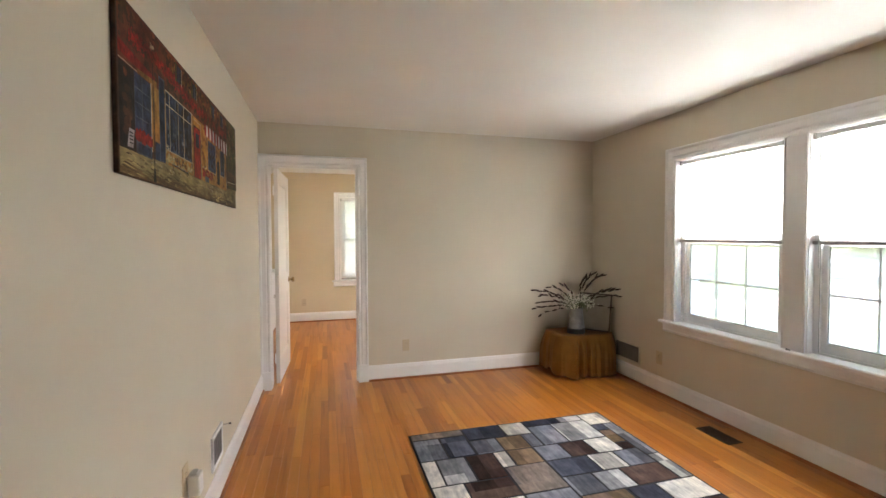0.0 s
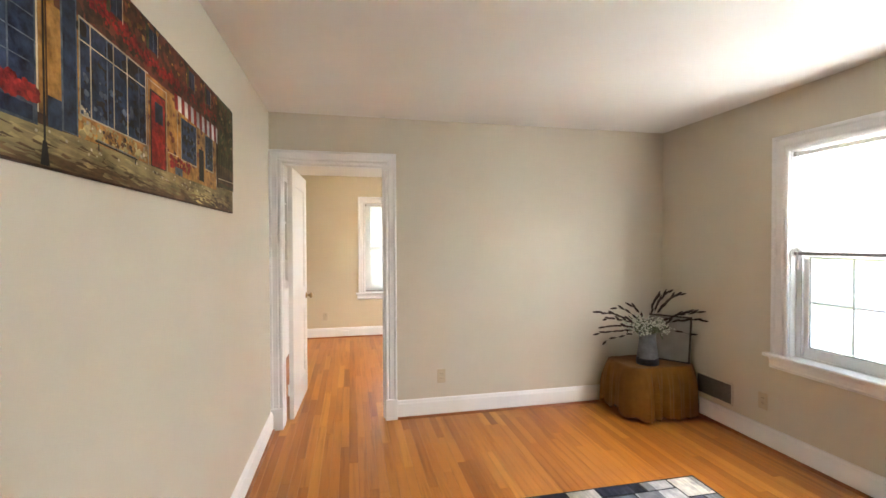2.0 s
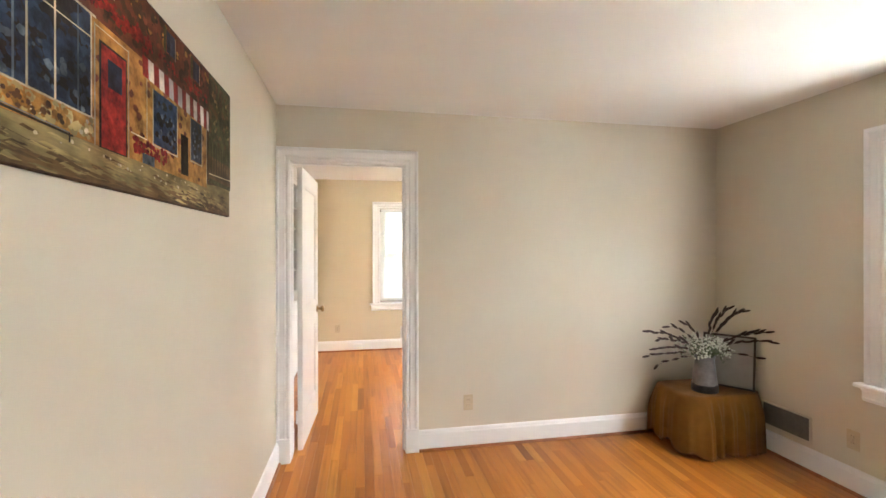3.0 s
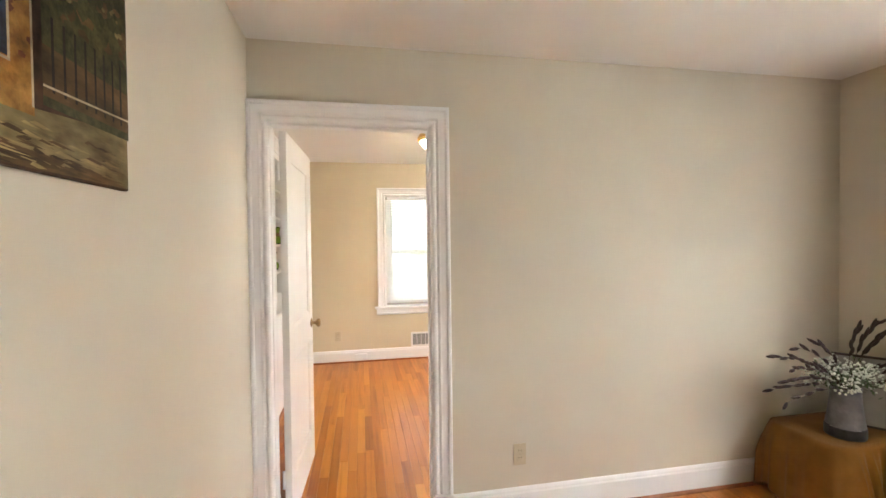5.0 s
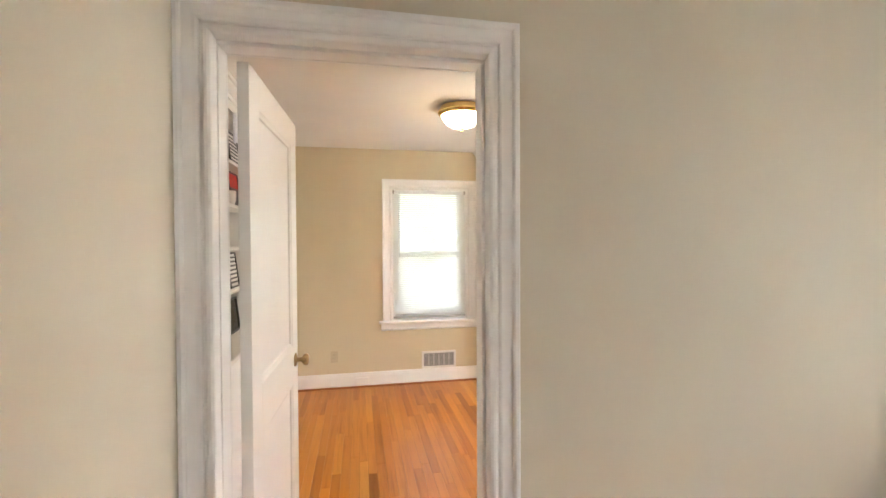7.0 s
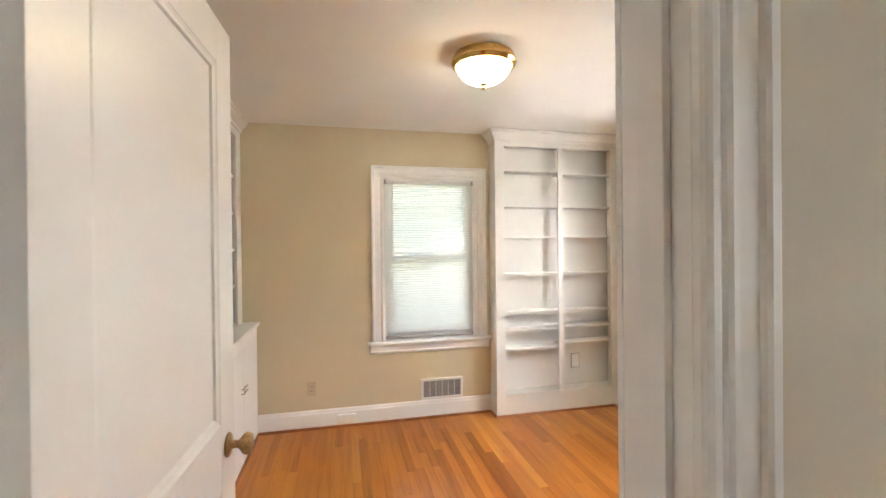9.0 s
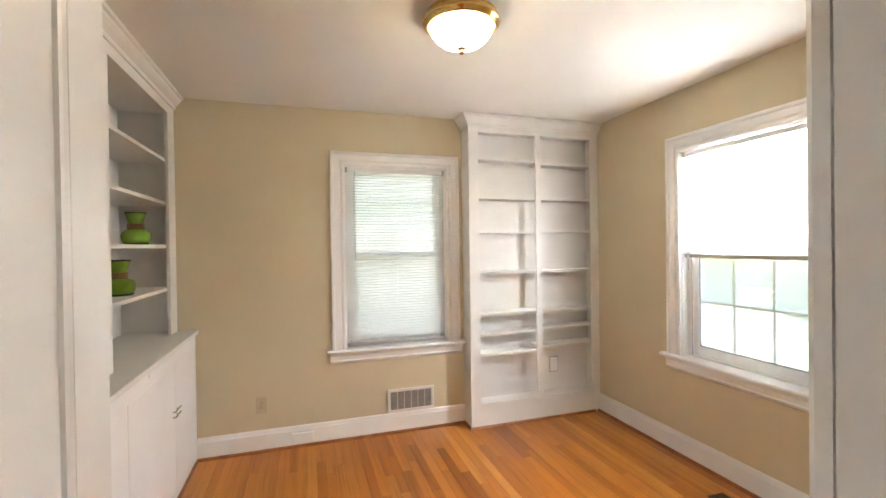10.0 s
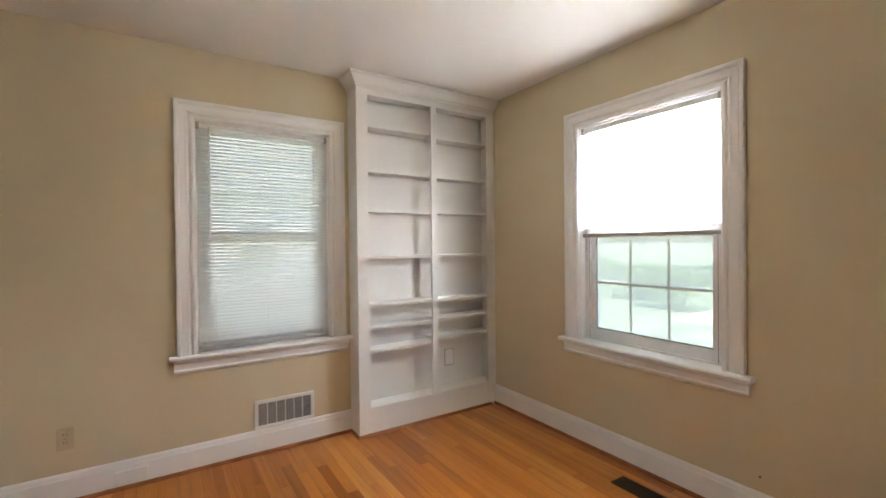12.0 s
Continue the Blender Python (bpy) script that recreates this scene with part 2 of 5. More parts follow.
# ---- plan ----
CEIL = 2.42
LEFT1, RIGHT1, FAR1, BACK1 = -0.52, 2.895, 4.31, -1.9
NEAR2, FAR2, LEFT2, RIGHT2 = 4.437, 7.505, -1.12, 2.382
DOOR_L, DOOR_R, DOOR_T = -0.430, 0.345, 2.04
SILL, HEAD = 0.667, 2.015
far1 = lambda s, z, d: Vector((s, FAR1 - d, z))
near2 = lambda s, z, d: Vector((s, NEAR2 + d, z))
right1 = lambda s, z, d: Vector((RIGHT1 - d, s, z))
left1 = lambda s, z, d: Vector((LEFT1 + d, s, z))
far2 = lambda s, z, d: Vector((s, FAR2 - d, z))
right2 = lambda s, z, d: Vector((RIGHT2 - d, s, z))
left2 = lambda s, z, d: Vector((LEFT2 + d, s, z))
back1 = lambda s, z, d: Vector((s, BACK1 + d, z))
WIN_A, WIN_B, WIN_END, WIN_SIDE = (2.245, 3.12), (1.22, 2.095), (0.293, 1.075), (5.655, 6.50)
EXT = 0.20

wall_slab("wall_north", far1, LEFT2 - 0.12, RIGHT1 + EXT, -0.02, CEIL + 0.02, NEAR2 - FAR1, [(DOOR_L - 0.02, DOOR_R + 0.02, -0.02, DOOR_T + 0.02)],
          "cream painted plaster partition wall between the rooms")
wall_slab("wall_east", right1, BACK1 - 0.12, FAR1 - 0.001, -0.02, CEIL + 0.02, EXT, [(*WIN_A, SILL - 0.02, HEAD), (*WIN_B, SILL - 0.02, HEAD)],
          "cream painted plaster wall with a double window")
wall_slab("wall_west", left1, BACK1 - 0.12, FAR1 - 0.001, -0.02, CEIL + 0.02, 0.12, [], "cream painted plaster wall behind the canvas")
wall_slab("wall_south", back1, LEFT1 + 0.001, RIGHT1 - 0.001, -0.02, CEIL + 0.02, 0.12, [], "plain cream painted plaster wall")
wall_slab("wall_study_end", far2, LEFT2 - 0.12, RIGHT2 + EXT, -0.02, CEIL + 0.02, EXT, [(*WIN_END, SILL - 0.02, HEAD)], "cream painted plaster end wall with one window", M_WALL_STUDY)
wall_slab("wall_study_east", right2, NEAR2 + 0.001, FAR2 - 0.001, -0.02, CEIL + 0.02, EXT, [(*WIN_SIDE, SILL - 0.02, HEAD)], "cream painted plaster side wall with one window", M_WALL_STUDY)
wall_slab("wall_study_west", left2, NEAR2 + 0.001, FAR2 - 0.001, -0.02, CEIL + 0.02, 0.12, [], "plaster wall behind the built-in cabinets", M_WALL_STUDY)
solid("ceiling", box_bm((LEFT1 - 0.12, BACK1 - 0.12, CEIL), (RIGHT1 + EXT, (FAR1 + NEAR2) / 2, CEIL + 0.12)), M_CEIL, "white painted plaster ceiling of the front room", "ceiling")
solid("ceiling_study", box_bm((LEFT2 - 0.12, (FAR1 + NEAR2) / 2 + 0.001, CEIL), (RIGHT2 + EXT, FAR2 + EXT, CEIL + 0.12)), M_CEIL, "white painted plaster ceiling of the study", "ceiling")


# ---- trim ----
CASING = [(0.0, 0.0), (0.0, 0.011), (0.003, 0.016), (0.010, 0.0195), (0.018, 0.019), (0.024, 0.015), (0.026, 0.009), (0.031, 0.009), (0.034, 0.014), (0.040, 0.017),
          (0.048, 0.0165), (0.073, 0.019), (0.076, 0.025), (0.081, 0.0285), (0.091, 0.029), (0.096, 0.026), (0.096, 0.0)]


def casing_run(m, rect, z_foot, parent, wide=1.0):
    """Two legs and a mitred head round an opening."""
    s0, s1, z1 = rect
    prof = [(a * wide, d) for a, d in CASING]
    for name, rings in (
        ("casing_leg", ([(s0 - a, z_foot, d) for a, d in prof], [(s0 - a, z1 + a, d) for a, d in prof])),
        ("casing_head", ([(s0 - a, z1 + a, d) for a, d in prof], [(s1 + a, z1 + a, d) for a, d in prof])),
        ("casing_leg", ([(s1 + a, z_foot, d) for a, d in prof], [(s1 + a, z1 + a, d) for a, d in prof])),
    ):
        bm = bmesh.new()
        loft(bm, [[m(*p) for p in ring] for ring in rings])
        part(name, bm, M_TRIM, parent)


def baseboard(m, s0, s1, parent_name="baseboard", shoe=True, top=0.15):
    """A painted board with a moulded top and a stained quarter-round shoe."""
    ob = thing(parent_name, m(s0, 0, 0), "white painted baseboard with a stained shoe moulding", "baseboard", kind="structure")
    prof = [(0.0, 0.0), (0.0, 0.017), (top - 0.03, 0.017), (top - 0.022, 0.013), (top - 0.012, 0.012), (top - 0.004, 0.008), (top, 0.003), (top, 0.0)]
    bm = bmesh.new()
    loft(bm, [[m(s, z, d) for z, d in prof] for s in (s0, s1)])
    part("board", bm, M_TRIM, ob)
    if shoe:
        q = [(0.001, 0.0172)] + [(0.001 + 0.018 * math.sin(a), 0.0172 + 0.014 * math.cos(a)) for a in [k * math.pi / 10 for k in range(6)]]
        bm = bmesh.new()
        loft(bm, [[m(s, z, d) for z, d in q] for s in (s0, s1)])
        part("shoe_moulding", bm, M_SHOE, ob, "reddish stained wood strip")
    return ob


# ---- door opening and door ----
def door_frame():
    ob = thing("door_1", (DOOR_L, FAR1, 0), "white painted doorway with moulded casing, its door standing open", "door", kind="structure")
    for m in (far1, near2):
        casing_run(m, (DOOR_L, DOOR_R, DOOR_T), 0.168, ob, 0.98)
        for a, b in ((DOOR_L - 0.0945, DOOR_L - 0.001), (DOOR_R + 0.001, DOOR_R + 0.0965)):
            part("plinth_block", box_bm((a, 0.002, 0.0), (b, 0.1675, 0.0305), m, 0.002), M_TRIM, ob)
    y0, y1 = FAR1 + 0.001, NEAR2 - 0.001
    for name, lo, hi in (("jamb", (DOOR_L - 0.019, y0, 0.002), (DOOR_L, y1, DOOR_T)), ("jamb", (DOOR_R, y0, 0.002), (DOOR_R + 0.019, y1, DOOR_T)),
                         ("head_jamb", (DOOR_L - 0.019, y0, DOOR_T + 0.0005), (DOOR_R + 0.019, y1, DOOR_T + 0.019)),
                         ("door_stop", (DOOR_L + 0.0005, y0 + 0.03, 0.002), (DOOR_L + 0.004, y0 + 0.075, DOOR_T - 0.013)),
                         ("door_stop", (DOOR_R - 0.012, y0 + 0.03, 0.002), (DOOR_R - 0.0005, y0 + 0.075, DOOR_T - 0.013)),
                         ("door_stop", (DOOR_L + 0.0005, y0 + 0.03, DOOR_T - 0.012), (DOOR_R - 0.0005, y0 + 0.075, DOOR_T - 0.0005))):
        part(name, box_bm(lo, hi, None, 0.0015), M_TRIM, ob)
    return ob


door_frame()


def panel_door(place, turn, width, height, thick=0.035):
    """Two-panel door; its own x runs from the hinges to the latch, y through the leaf."""
    leaf = thing("door_leaf", (0, 0, 0), "white painted two-panel wooden door standing open", "door")
    st, lock, z0 = 0.115, (0.83, 1.0), 0.008
    for name, lo, hi in (("stile", (0, 0, z0), (st, thick, height)), ("stile", (width - st, 0, z0), (width, thick, height)),
                         ("top_rail", (st, 0, height - st), (width - st, thick, height)), ("lock_rail", (st, 0, lock[0]), (width - st, thick, lock[1])),
                         ("bottom_rail", (st, 0, z0), (width - st, thick, 0.22))):
        part(name, box_bm(lo, hi, None, 0.0012), M_DOOR, leaf)
    for z_lo, z_hi in ((0.22, lock[0]), (lock[1], height - st)):
        bm = bmesh.new()
        for y_face, sign in ((0.0, 1), (thick, -1)):
            steps = [(0.0, 0.001), (0.008, 0.004), (0.016, 0.0055), (0.02, 0.0115), (0.03, 0.012)]
            rings = [[(x, y_face + sign * dep, z) for x, z in ((st + i, z_lo + i), (width - st - i, z_lo + i), (width - st - i, z_hi - i), (st + i, z_hi - i))] for i, dep in steps]
            vr = loft(bm, rings, True, False)
            bm.faces.new(vr[-1])
        part("panel", bm, M_DOOR, leaf)
    for y, sign in ((0.0, -1), (thick, 1)):
        knob = part("knob", lathe(bmesh.new(), (width - 0.062, y, 0.927), [(0.0, 0.0), (0.031, 0.0), (0.031, sign * 0.004), (0.024, sign * 0.008), (0.011, sign * 0.011), (0.010, sign * 0.026),
                    (0.016, sign * 0.032), (0.0265, sign * 0.041), (0.0285, sign * 0.050), (0.024, sign * 0.059), (0.012, sign * 0.063), (0.0, sign * 0.0635)], 28, "y", False), M_OLD_BRASS, leaf, "aged brass knob with a round rose", True)
    part("latch_plate", box_bm((width - 0.0005, 0.006, 0.882), (width + 0.0015, 0.029, 0.972)), M_OLD_BRASS, leaf, "brass latch plate")
    for z in (0.2, 1.78):
        bm = lathe(bmesh.new(), (-0.006, thick + 0.004, z), [(0.0, 0.0), (0.0065, 0.0), (0.0065, 0.09), (0.0, 0.09)], 10, "z", False)
        part("hinge", bm, M_TRIM, leaf, "painted-over hinge barrel")
    leaf.matrix_basis = pose(*place, 0, 0, turn)
    return leaf


panel_door((-0.373, NEAR2 + 0.022, 0.0), 87.3, 0.745, 2.03)


# ---- windows ----
def sash(m, s0, s1, z0, z1, d, parent, name, grid, front_rail=0.045):
    """A vinyl sash: stiles, rails, pane and grille bars; d is its room face."""
    t, w = 0.03, 0.03
    ob = part(name, box_bm((s0, z0, d - t), (s0 + w, z1, d), m, 0.003), M_VINYL, parent)
    for lo, hi in (((s1 - w, z0, d - t), (s1, z1, d)), ((s0 + w, z0, d - t), (s1 - w, z0 + front_rail, d)), ((s0 + w, z1 - w, d - t), (s1 - w, z1, d))):
        part("rail", box_bm(lo, hi, m, 0.003), M_VINYL, ob)
    g = (s0 + w, s1 - w, z0 + front_rail, z1 - w)
    pane = part("pane", box_bm((g[0] - 0.004, g[2] - 0.004, d - 0.017), (g[1] + 0.004, g[3] + 0.004, d - 0.013), m), M_GLASS, ob, "clear glass pane")
    pane.visible_shadow = False
    for lo, hi in (((g[0], g[2], d - 0.0125), (g[1], g[2] + 0.007, d - 0.009)), ((g[0], g[2] + 0.007, d - 0.0125), (g[0] + 0.005, g[3], d - 0.009)), ((g[1] - 0.005, g[2] + 0.007, d - 0.0125), (g[1], g[3], d - 0.009))):
        part("glazing_bead", box_bm(lo, hi, m), M_BEAD_SHADE, ob, "grey glazing bead")
    for k in range(1, grid[0]):
        s = g[0] + (g[1] - g[0]) * k / grid[0]
        part("grille_bar", box_bm((s - 0.006, g[2], d - 0.024), (s + 0.006, g[3], d - 0.019), m), M_VINYL, ob)
    for k in range(1, grid[1]):
        z = g[2] + (g[3] - g[2]) * k / grid[1]
        part("grille_bar", box_bm((g[0], z - 0.006, d - 0.0245), (g[1], z + 0.006, d - 0.0195), m), M_VINYL, ob)
    return ob


def stool_and_apron(m, s0, s1, parent):
    prof = [(SILL - 0.024, -0.055), (SILL, -0.055), (SILL, 0.048), (SILL - 0.003, 0.054), (SILL - 0.012, 0.057), (SILL - 0.021, 0.054), (SILL - 0.024, 0.048)]
    bm = bmesh.new()
    loft(bm, [[m(s, z, d) for z, d in prof] for s in (s0, s1)])
    part("window_sill", bm, M_TRIM, parent)
    a0, a1 = s0 + 0.022, s1 - 0.022
    prof = [(SILL - 0.0245, 0.0), (SILL - 0.0245, 0.030), (SILL - 0.036, 0.029), (SILL - 0.042, 0.022), (SILL - 0.075, 0.019), (SILL - 0.082, 0.023), (SILL - 0.088, 0.021), (SILL - 0.1, 0.012), (SILL - 0.105, 0.0)]
    bm = bmesh.new()
    loft(bm, [[m(s, z, d) for z, d in prof] for s in (a0, a1)])
    part("apron", bm, M_TRIM, parent)


def window(name, m, s0, s1, label, casing=True, grid=(3, 2)):
    ob = thing(name, m((s0 + s1) / 2, SILL, 0), label, "window", kind="structure")
    j, g = 0.005, 0.042
    for lo, hi in (((s0 + 0.0005, SILL, -EXT + 0.01), (s0 + j, HEAD - 0.0005, -0.0005)), ((s1 - j, SILL, -EXT + 0.01), (s1 - 0.0005, HEAD - 0.0005, -0.0005)),
                   ((s0 + j, HEAD - j, -EXT + 0.01), (s1 - j, HEAD - 0.0005, -0.0005)), ((s0 + j, SILL - 0.019, -EXT - 0.03), (s1 - j, SILL + 0.012, -0.0555))):
        part("window_frame", box_bm(lo, hi, m), M_TRIM, ob)
    a, b, mid = s0 + g, s1 - g, 1.335
    for lo, hi in (((s0 + j + 0.0003, SILL + 0.0125, -0.14), (a - 0.0005, HEAD - j - 0.0005, -0.046)), ((b + 0.0005, SILL + 0.0125, -0.14), (s1 - j - 0.0003, HEAD - j - 0.0005, -0.046))):
        part("track", box_bm(lo, hi, m), M_VINYL, ob)
    # Thin grey strips draw the shade in the gap between track and sash.
    for e in (a - 0.0035, b + 0.0005):
        part("weatherstrip", box_bm((e, SILL + 0.014, -0.0455), (e + 0.003, mid, -0.0445), m), M_BEAD_SHADE, ob, "grey strip painted for the shadowed gap beside the sash")
    sash(m, a, b, SILL + 0.0125, mid + 0.02, -0.062, ob, "lower_sash", grid, 0.06)
    sash(m, a, b, mid - 0.02, HEAD - 0.019, -0.095, ob, "upper_sash", grid)
    if casing:
        casing_run(m, (s0, s1, HEAD), SILL + 0.0005, ob, 1.065)
        stool_and_apron(m, s0 - 0.14, s1 + 0.14, ob)
    return ob


window("window_1", right1, *WIN_A, "white double-hung window with a grille and moulded casing", False)
window("window_2", right1, *WIN_B, "white double-hung window with a grille and moulded casing", False)
trim = thing("trim", right1(2.1, SILL, 0), "white moulded casing and sill round the double window", "trim", kind="structure")
casing_run(right1, (WIN_B[0], WIN_A[1], HEAD), SILL + 0.0005, trim, 1.14)
stool_and_apron(right1, WIN_B[0] - 0.145, WIN_A[1] + 0.145, trim)
bm = bmesh.new()
mc = (WIN_A[0] + WIN_B[1]) / 2
loft(bm, [[right1(mc + a, z, d) for a, d in [(-0.0745, 0.0), (-0.0745, 0.012), (-0.066, 0.016), (-0.056, 0.011), (0.056, 0.011), (0.066, 0.016), (0.0745, 0.012), (0.0745, 0.0)]] for z in (SILL + 0.0005, HEAD - 0.0005)])
part("mullion_casing", bm, M_TRIM, trim)
window("window_3", far2, *WIN_END, "white double-hung window behind a lowered blind", True, (1, 1))
window("window_4", right2, *WIN_SIDE, "white double-hung window with a grille and a half-raised blind", True)

for m, s0, s1 in ((far1, DOOR_R + 0.097, RIGHT1 - 0.018), (right1, BACK1 + 0.001, FAR1 - 0.001), (left1, BACK1 + 0.001, FAR1 - 0.001), (back1, LEFT1 + 0.018, RIGHT1 - 0.018),
                  (far2, -0.694, 1.213), (right2, NEAR2 + 0.02, 7.346), (near2, DOOR_R + 0.097, RIGHT2 - 0.018)):
    baseboard(m, s0, s1)


def blind(m, s0, s1, bottom, tilt, label, wand, bunch):
    """A mini blind: head rail, slats, bottom rail, ladder cords and a tilt wand."""
    d0, top = -0.028, HEAD - 0.010
    ob = thing("window_blind", m((s0 + s1) / 2, top, d0), label, "blind", "mini blinds")
    part("head_rail", box_bm((s0, top - 0.028, d0 - 0.014), (s1, top, d0 + 0.014), m, 0.002), M_VINYL, ob)
    for e0, e1 in ((s0 - 0.0015, s0 + 0.016), (s1 - 0.016, s1 + 0.0015)):
        part("bracket", box_bm((e0, top - 0.031, d0 - 0.0155), (e1, top + 0.003, d0 + 0.0165), m, 0.0015), M_GREY_RAIL, ob, "grey metal end bracket")
    pitch, half, rise = 0.0205, 0.0125, 0.0018
    stack = 0.036 if bunch else 0.004
    n = int((top - 0.034 - bottom - 0.022 - stack) / pitch)
    c, s = math.cos(radians(tilt)), math.sin(radians(tilt))
    first = None
    for k in range(n):
        z = top - 0.04 - pitch * k
        if first is None:
            bm = bmesh.new()
            sec = [(-half, 0.0), (-half / 2, rise * 0.8), (0.0, rise), (half / 2, rise * 0.8), (half, 0.0)]
            sec = [(a * c - b * s, a * s + b * c) for a, b in sec]
            loft(bm, [[m(e, z + b, d0 + a) for a, b in sec] for e in (s0 + 0.004, s1 - 0.004)], False)
            first = part("slat", bm, M_SLAT, ob, "", True)
        else:
            o = first.copy()
            o.location.z -= pitch * k
            scene.collection.objects.link(o)
    z = bottom + 0.022
    if bunch:
        bm = bmesh.new()
        for k in range(11):
            zz = z + 0.0015 + 0.0031 * k
            box(bm, (s0 + 0.004, zz, d0 - half + 0.001 * (k % 2)), (s1 - 0.004, zz + 0.0016, d0 + half - 0.001 * (k % 3)), m)
        part("stacked_slats", bm, M_SLAT, ob, "gathered slats above the bottom rail")
    part("bottom_rail", box_bm((s0 + 0.003, bottom, d0 - 0.012), (s1 - 0.003, z, d0 + 0.012), m, 0.003), M_GREY_RAIL, ob)
    for f in (0.12, 0.5, 0.88):
        e = s0 + (s1 - s0) * f
        for dd in (-half - 0.001, half + 0.001):
            bm = tube(bmesh.new(), [m(e, top - 0.028, d0 + dd), m(e, bottom + 0.02, d0 + dd)], 0.0007, 4)
            part("ladder_cord", bm, M_VINYL, ob)
    if wand:
        e, zb = wand
        part("tilt_wand", tube(bmesh.new(), [m(e, top - 0.02, d0 + 0.02), m(e, top - 0.05, d0 + 0.024), m(e, zb, d0 + 0.022)], 0.0035, 6), M_WAND, ob, "clear plastic wand")
    return ob


M_GREY_RAIL = plain("blind_rail_grey", (0.42, 0.40, 0.37), 0.45, spread=0.06)
M_WAND = plain("wand_plastic", (0.55, 0.55, 0.53), 0.3)
blind(right1, WIN_A[0] + 0.008, WIN_A[1] - 0.008, 1.338, -58, "white vinyl mini blind drawn halfway up", (WIN_A[1] - 0.045, 1.24), True)
blind(right1, WIN_B[0] + 0.008, WIN_B[1] - 0.008, 1.338, -58, "white vinyl mini blind drawn halfway up", (WIN_B[1] - 0.055, 1.20), True)
blind(right2, WIN_SIDE[0] + 0.008, WIN_SIDE[1] - 0.008, 1.318, -58, "white vinyl mini blind drawn halfway up", (WIN_SIDE[1] - 0.05, 1.235), True)
blind(far2, WIN_END[0] + 0.008, WIN_END[1] - 0.008, 0.68, -44, "white vinyl mini blind fully lowered with tilted slats", (WIN_END[0] + 0.075, 1.33), False)


# ---- front room: canvas painting ----
def paint(name, low, high, scale=40.0, stretch=(1, 1, 1)):
    """Thick brushed oil colour, streaked."""

    def build(nt, p):
        vec = coords(nt, stretch)
        geo = nt.nodes.new("ShaderNodeNewGeometry")
        c = ramp(nt, noise_out(nt, vec, scale, 6.0, 0.65), [(0.32, low), (0.68, high)])
        c = mixed(nt, 1.0, c, ramp(nt, noise_out(nt, coords(nt, (1, 0.7, 1)), 7.0, 4.0, 0.6), [(0.34, (0.42, 0.38, 0.36)), (0.55, (1, 1, 1)), (0.72, (1.35, 1.3, 1.2))]), "MULTIPLY")
        c = mixed(nt, 1.0, c, ramp(nt, geo.outputs["Random Per Island"], [(0.0, (0.6, 0.6, 0.62)), (1.0, (1.35, 1.3, 1.25))]), "MULTIPLY")
        nt.links.new(c, p.inputs["Base Color"])
        p.inputs["Roughness"].default_value = 0.62
        p.inputs["Specular IOR Level"].default_value = 0.25
        bump(nt, p, noise_out(nt, vec, scale * 2.5, 4.0), 0.35, 0.002)

    return material(name, build)


P = [paint("oil_umber", (0.02, 0.012, 0.008), (0.11, 0.05, 0.025), 14), paint("oil_brick", (0.09, 0.025, 0.015), (0.24, 0.075, 0.035), 16),
     paint("oil_street", (0.14, 0.10, 0.038), (0.44, 0.35, 0.155), 9, (1, 0.45, 1.6)), paint("oil_navy", (0.005, 0.008, 0.018), (0.035, 0.06, 0.12), 26),
     paint("oil_ochre", (0.16, 0.07, 0.015), (0.48, 0.25, 0.06), 25), paint("oil_red", (0.10, 0.006, 0.006), (0.38, 0.025, 0.02), 45),
     paint("oil_cream", (0.42, 0.35, 0.22), (0.66, 0.58, 0.42), 30), paint("oil_slate_blue", (0.03, 0.05, 0.075), (0.15, 0.19, 0.24), 30),
     paint("oil_green", (0.018, 0.02, 0.008), (0.10, 0.10, 0.04), 35), paint("oil_black", (0.006, 0.005, 0.005), (0.03, 0.022, 0.018), 30),
     paint("oil_white", (0.5, 0.48, 0.46), (0.72, 0.70, 0.68), 30), paint("oil_mud", (0.05, 0.028, 0.012), (0.20, 0.12, 0.05), 10, (1, 0.4, 1.4))]
UMBER, BRICK, STREET, NAVY, OCHRE, RED, CREAM, SLATE, GREEN, BLACK, WHITE, MUD = range(12)


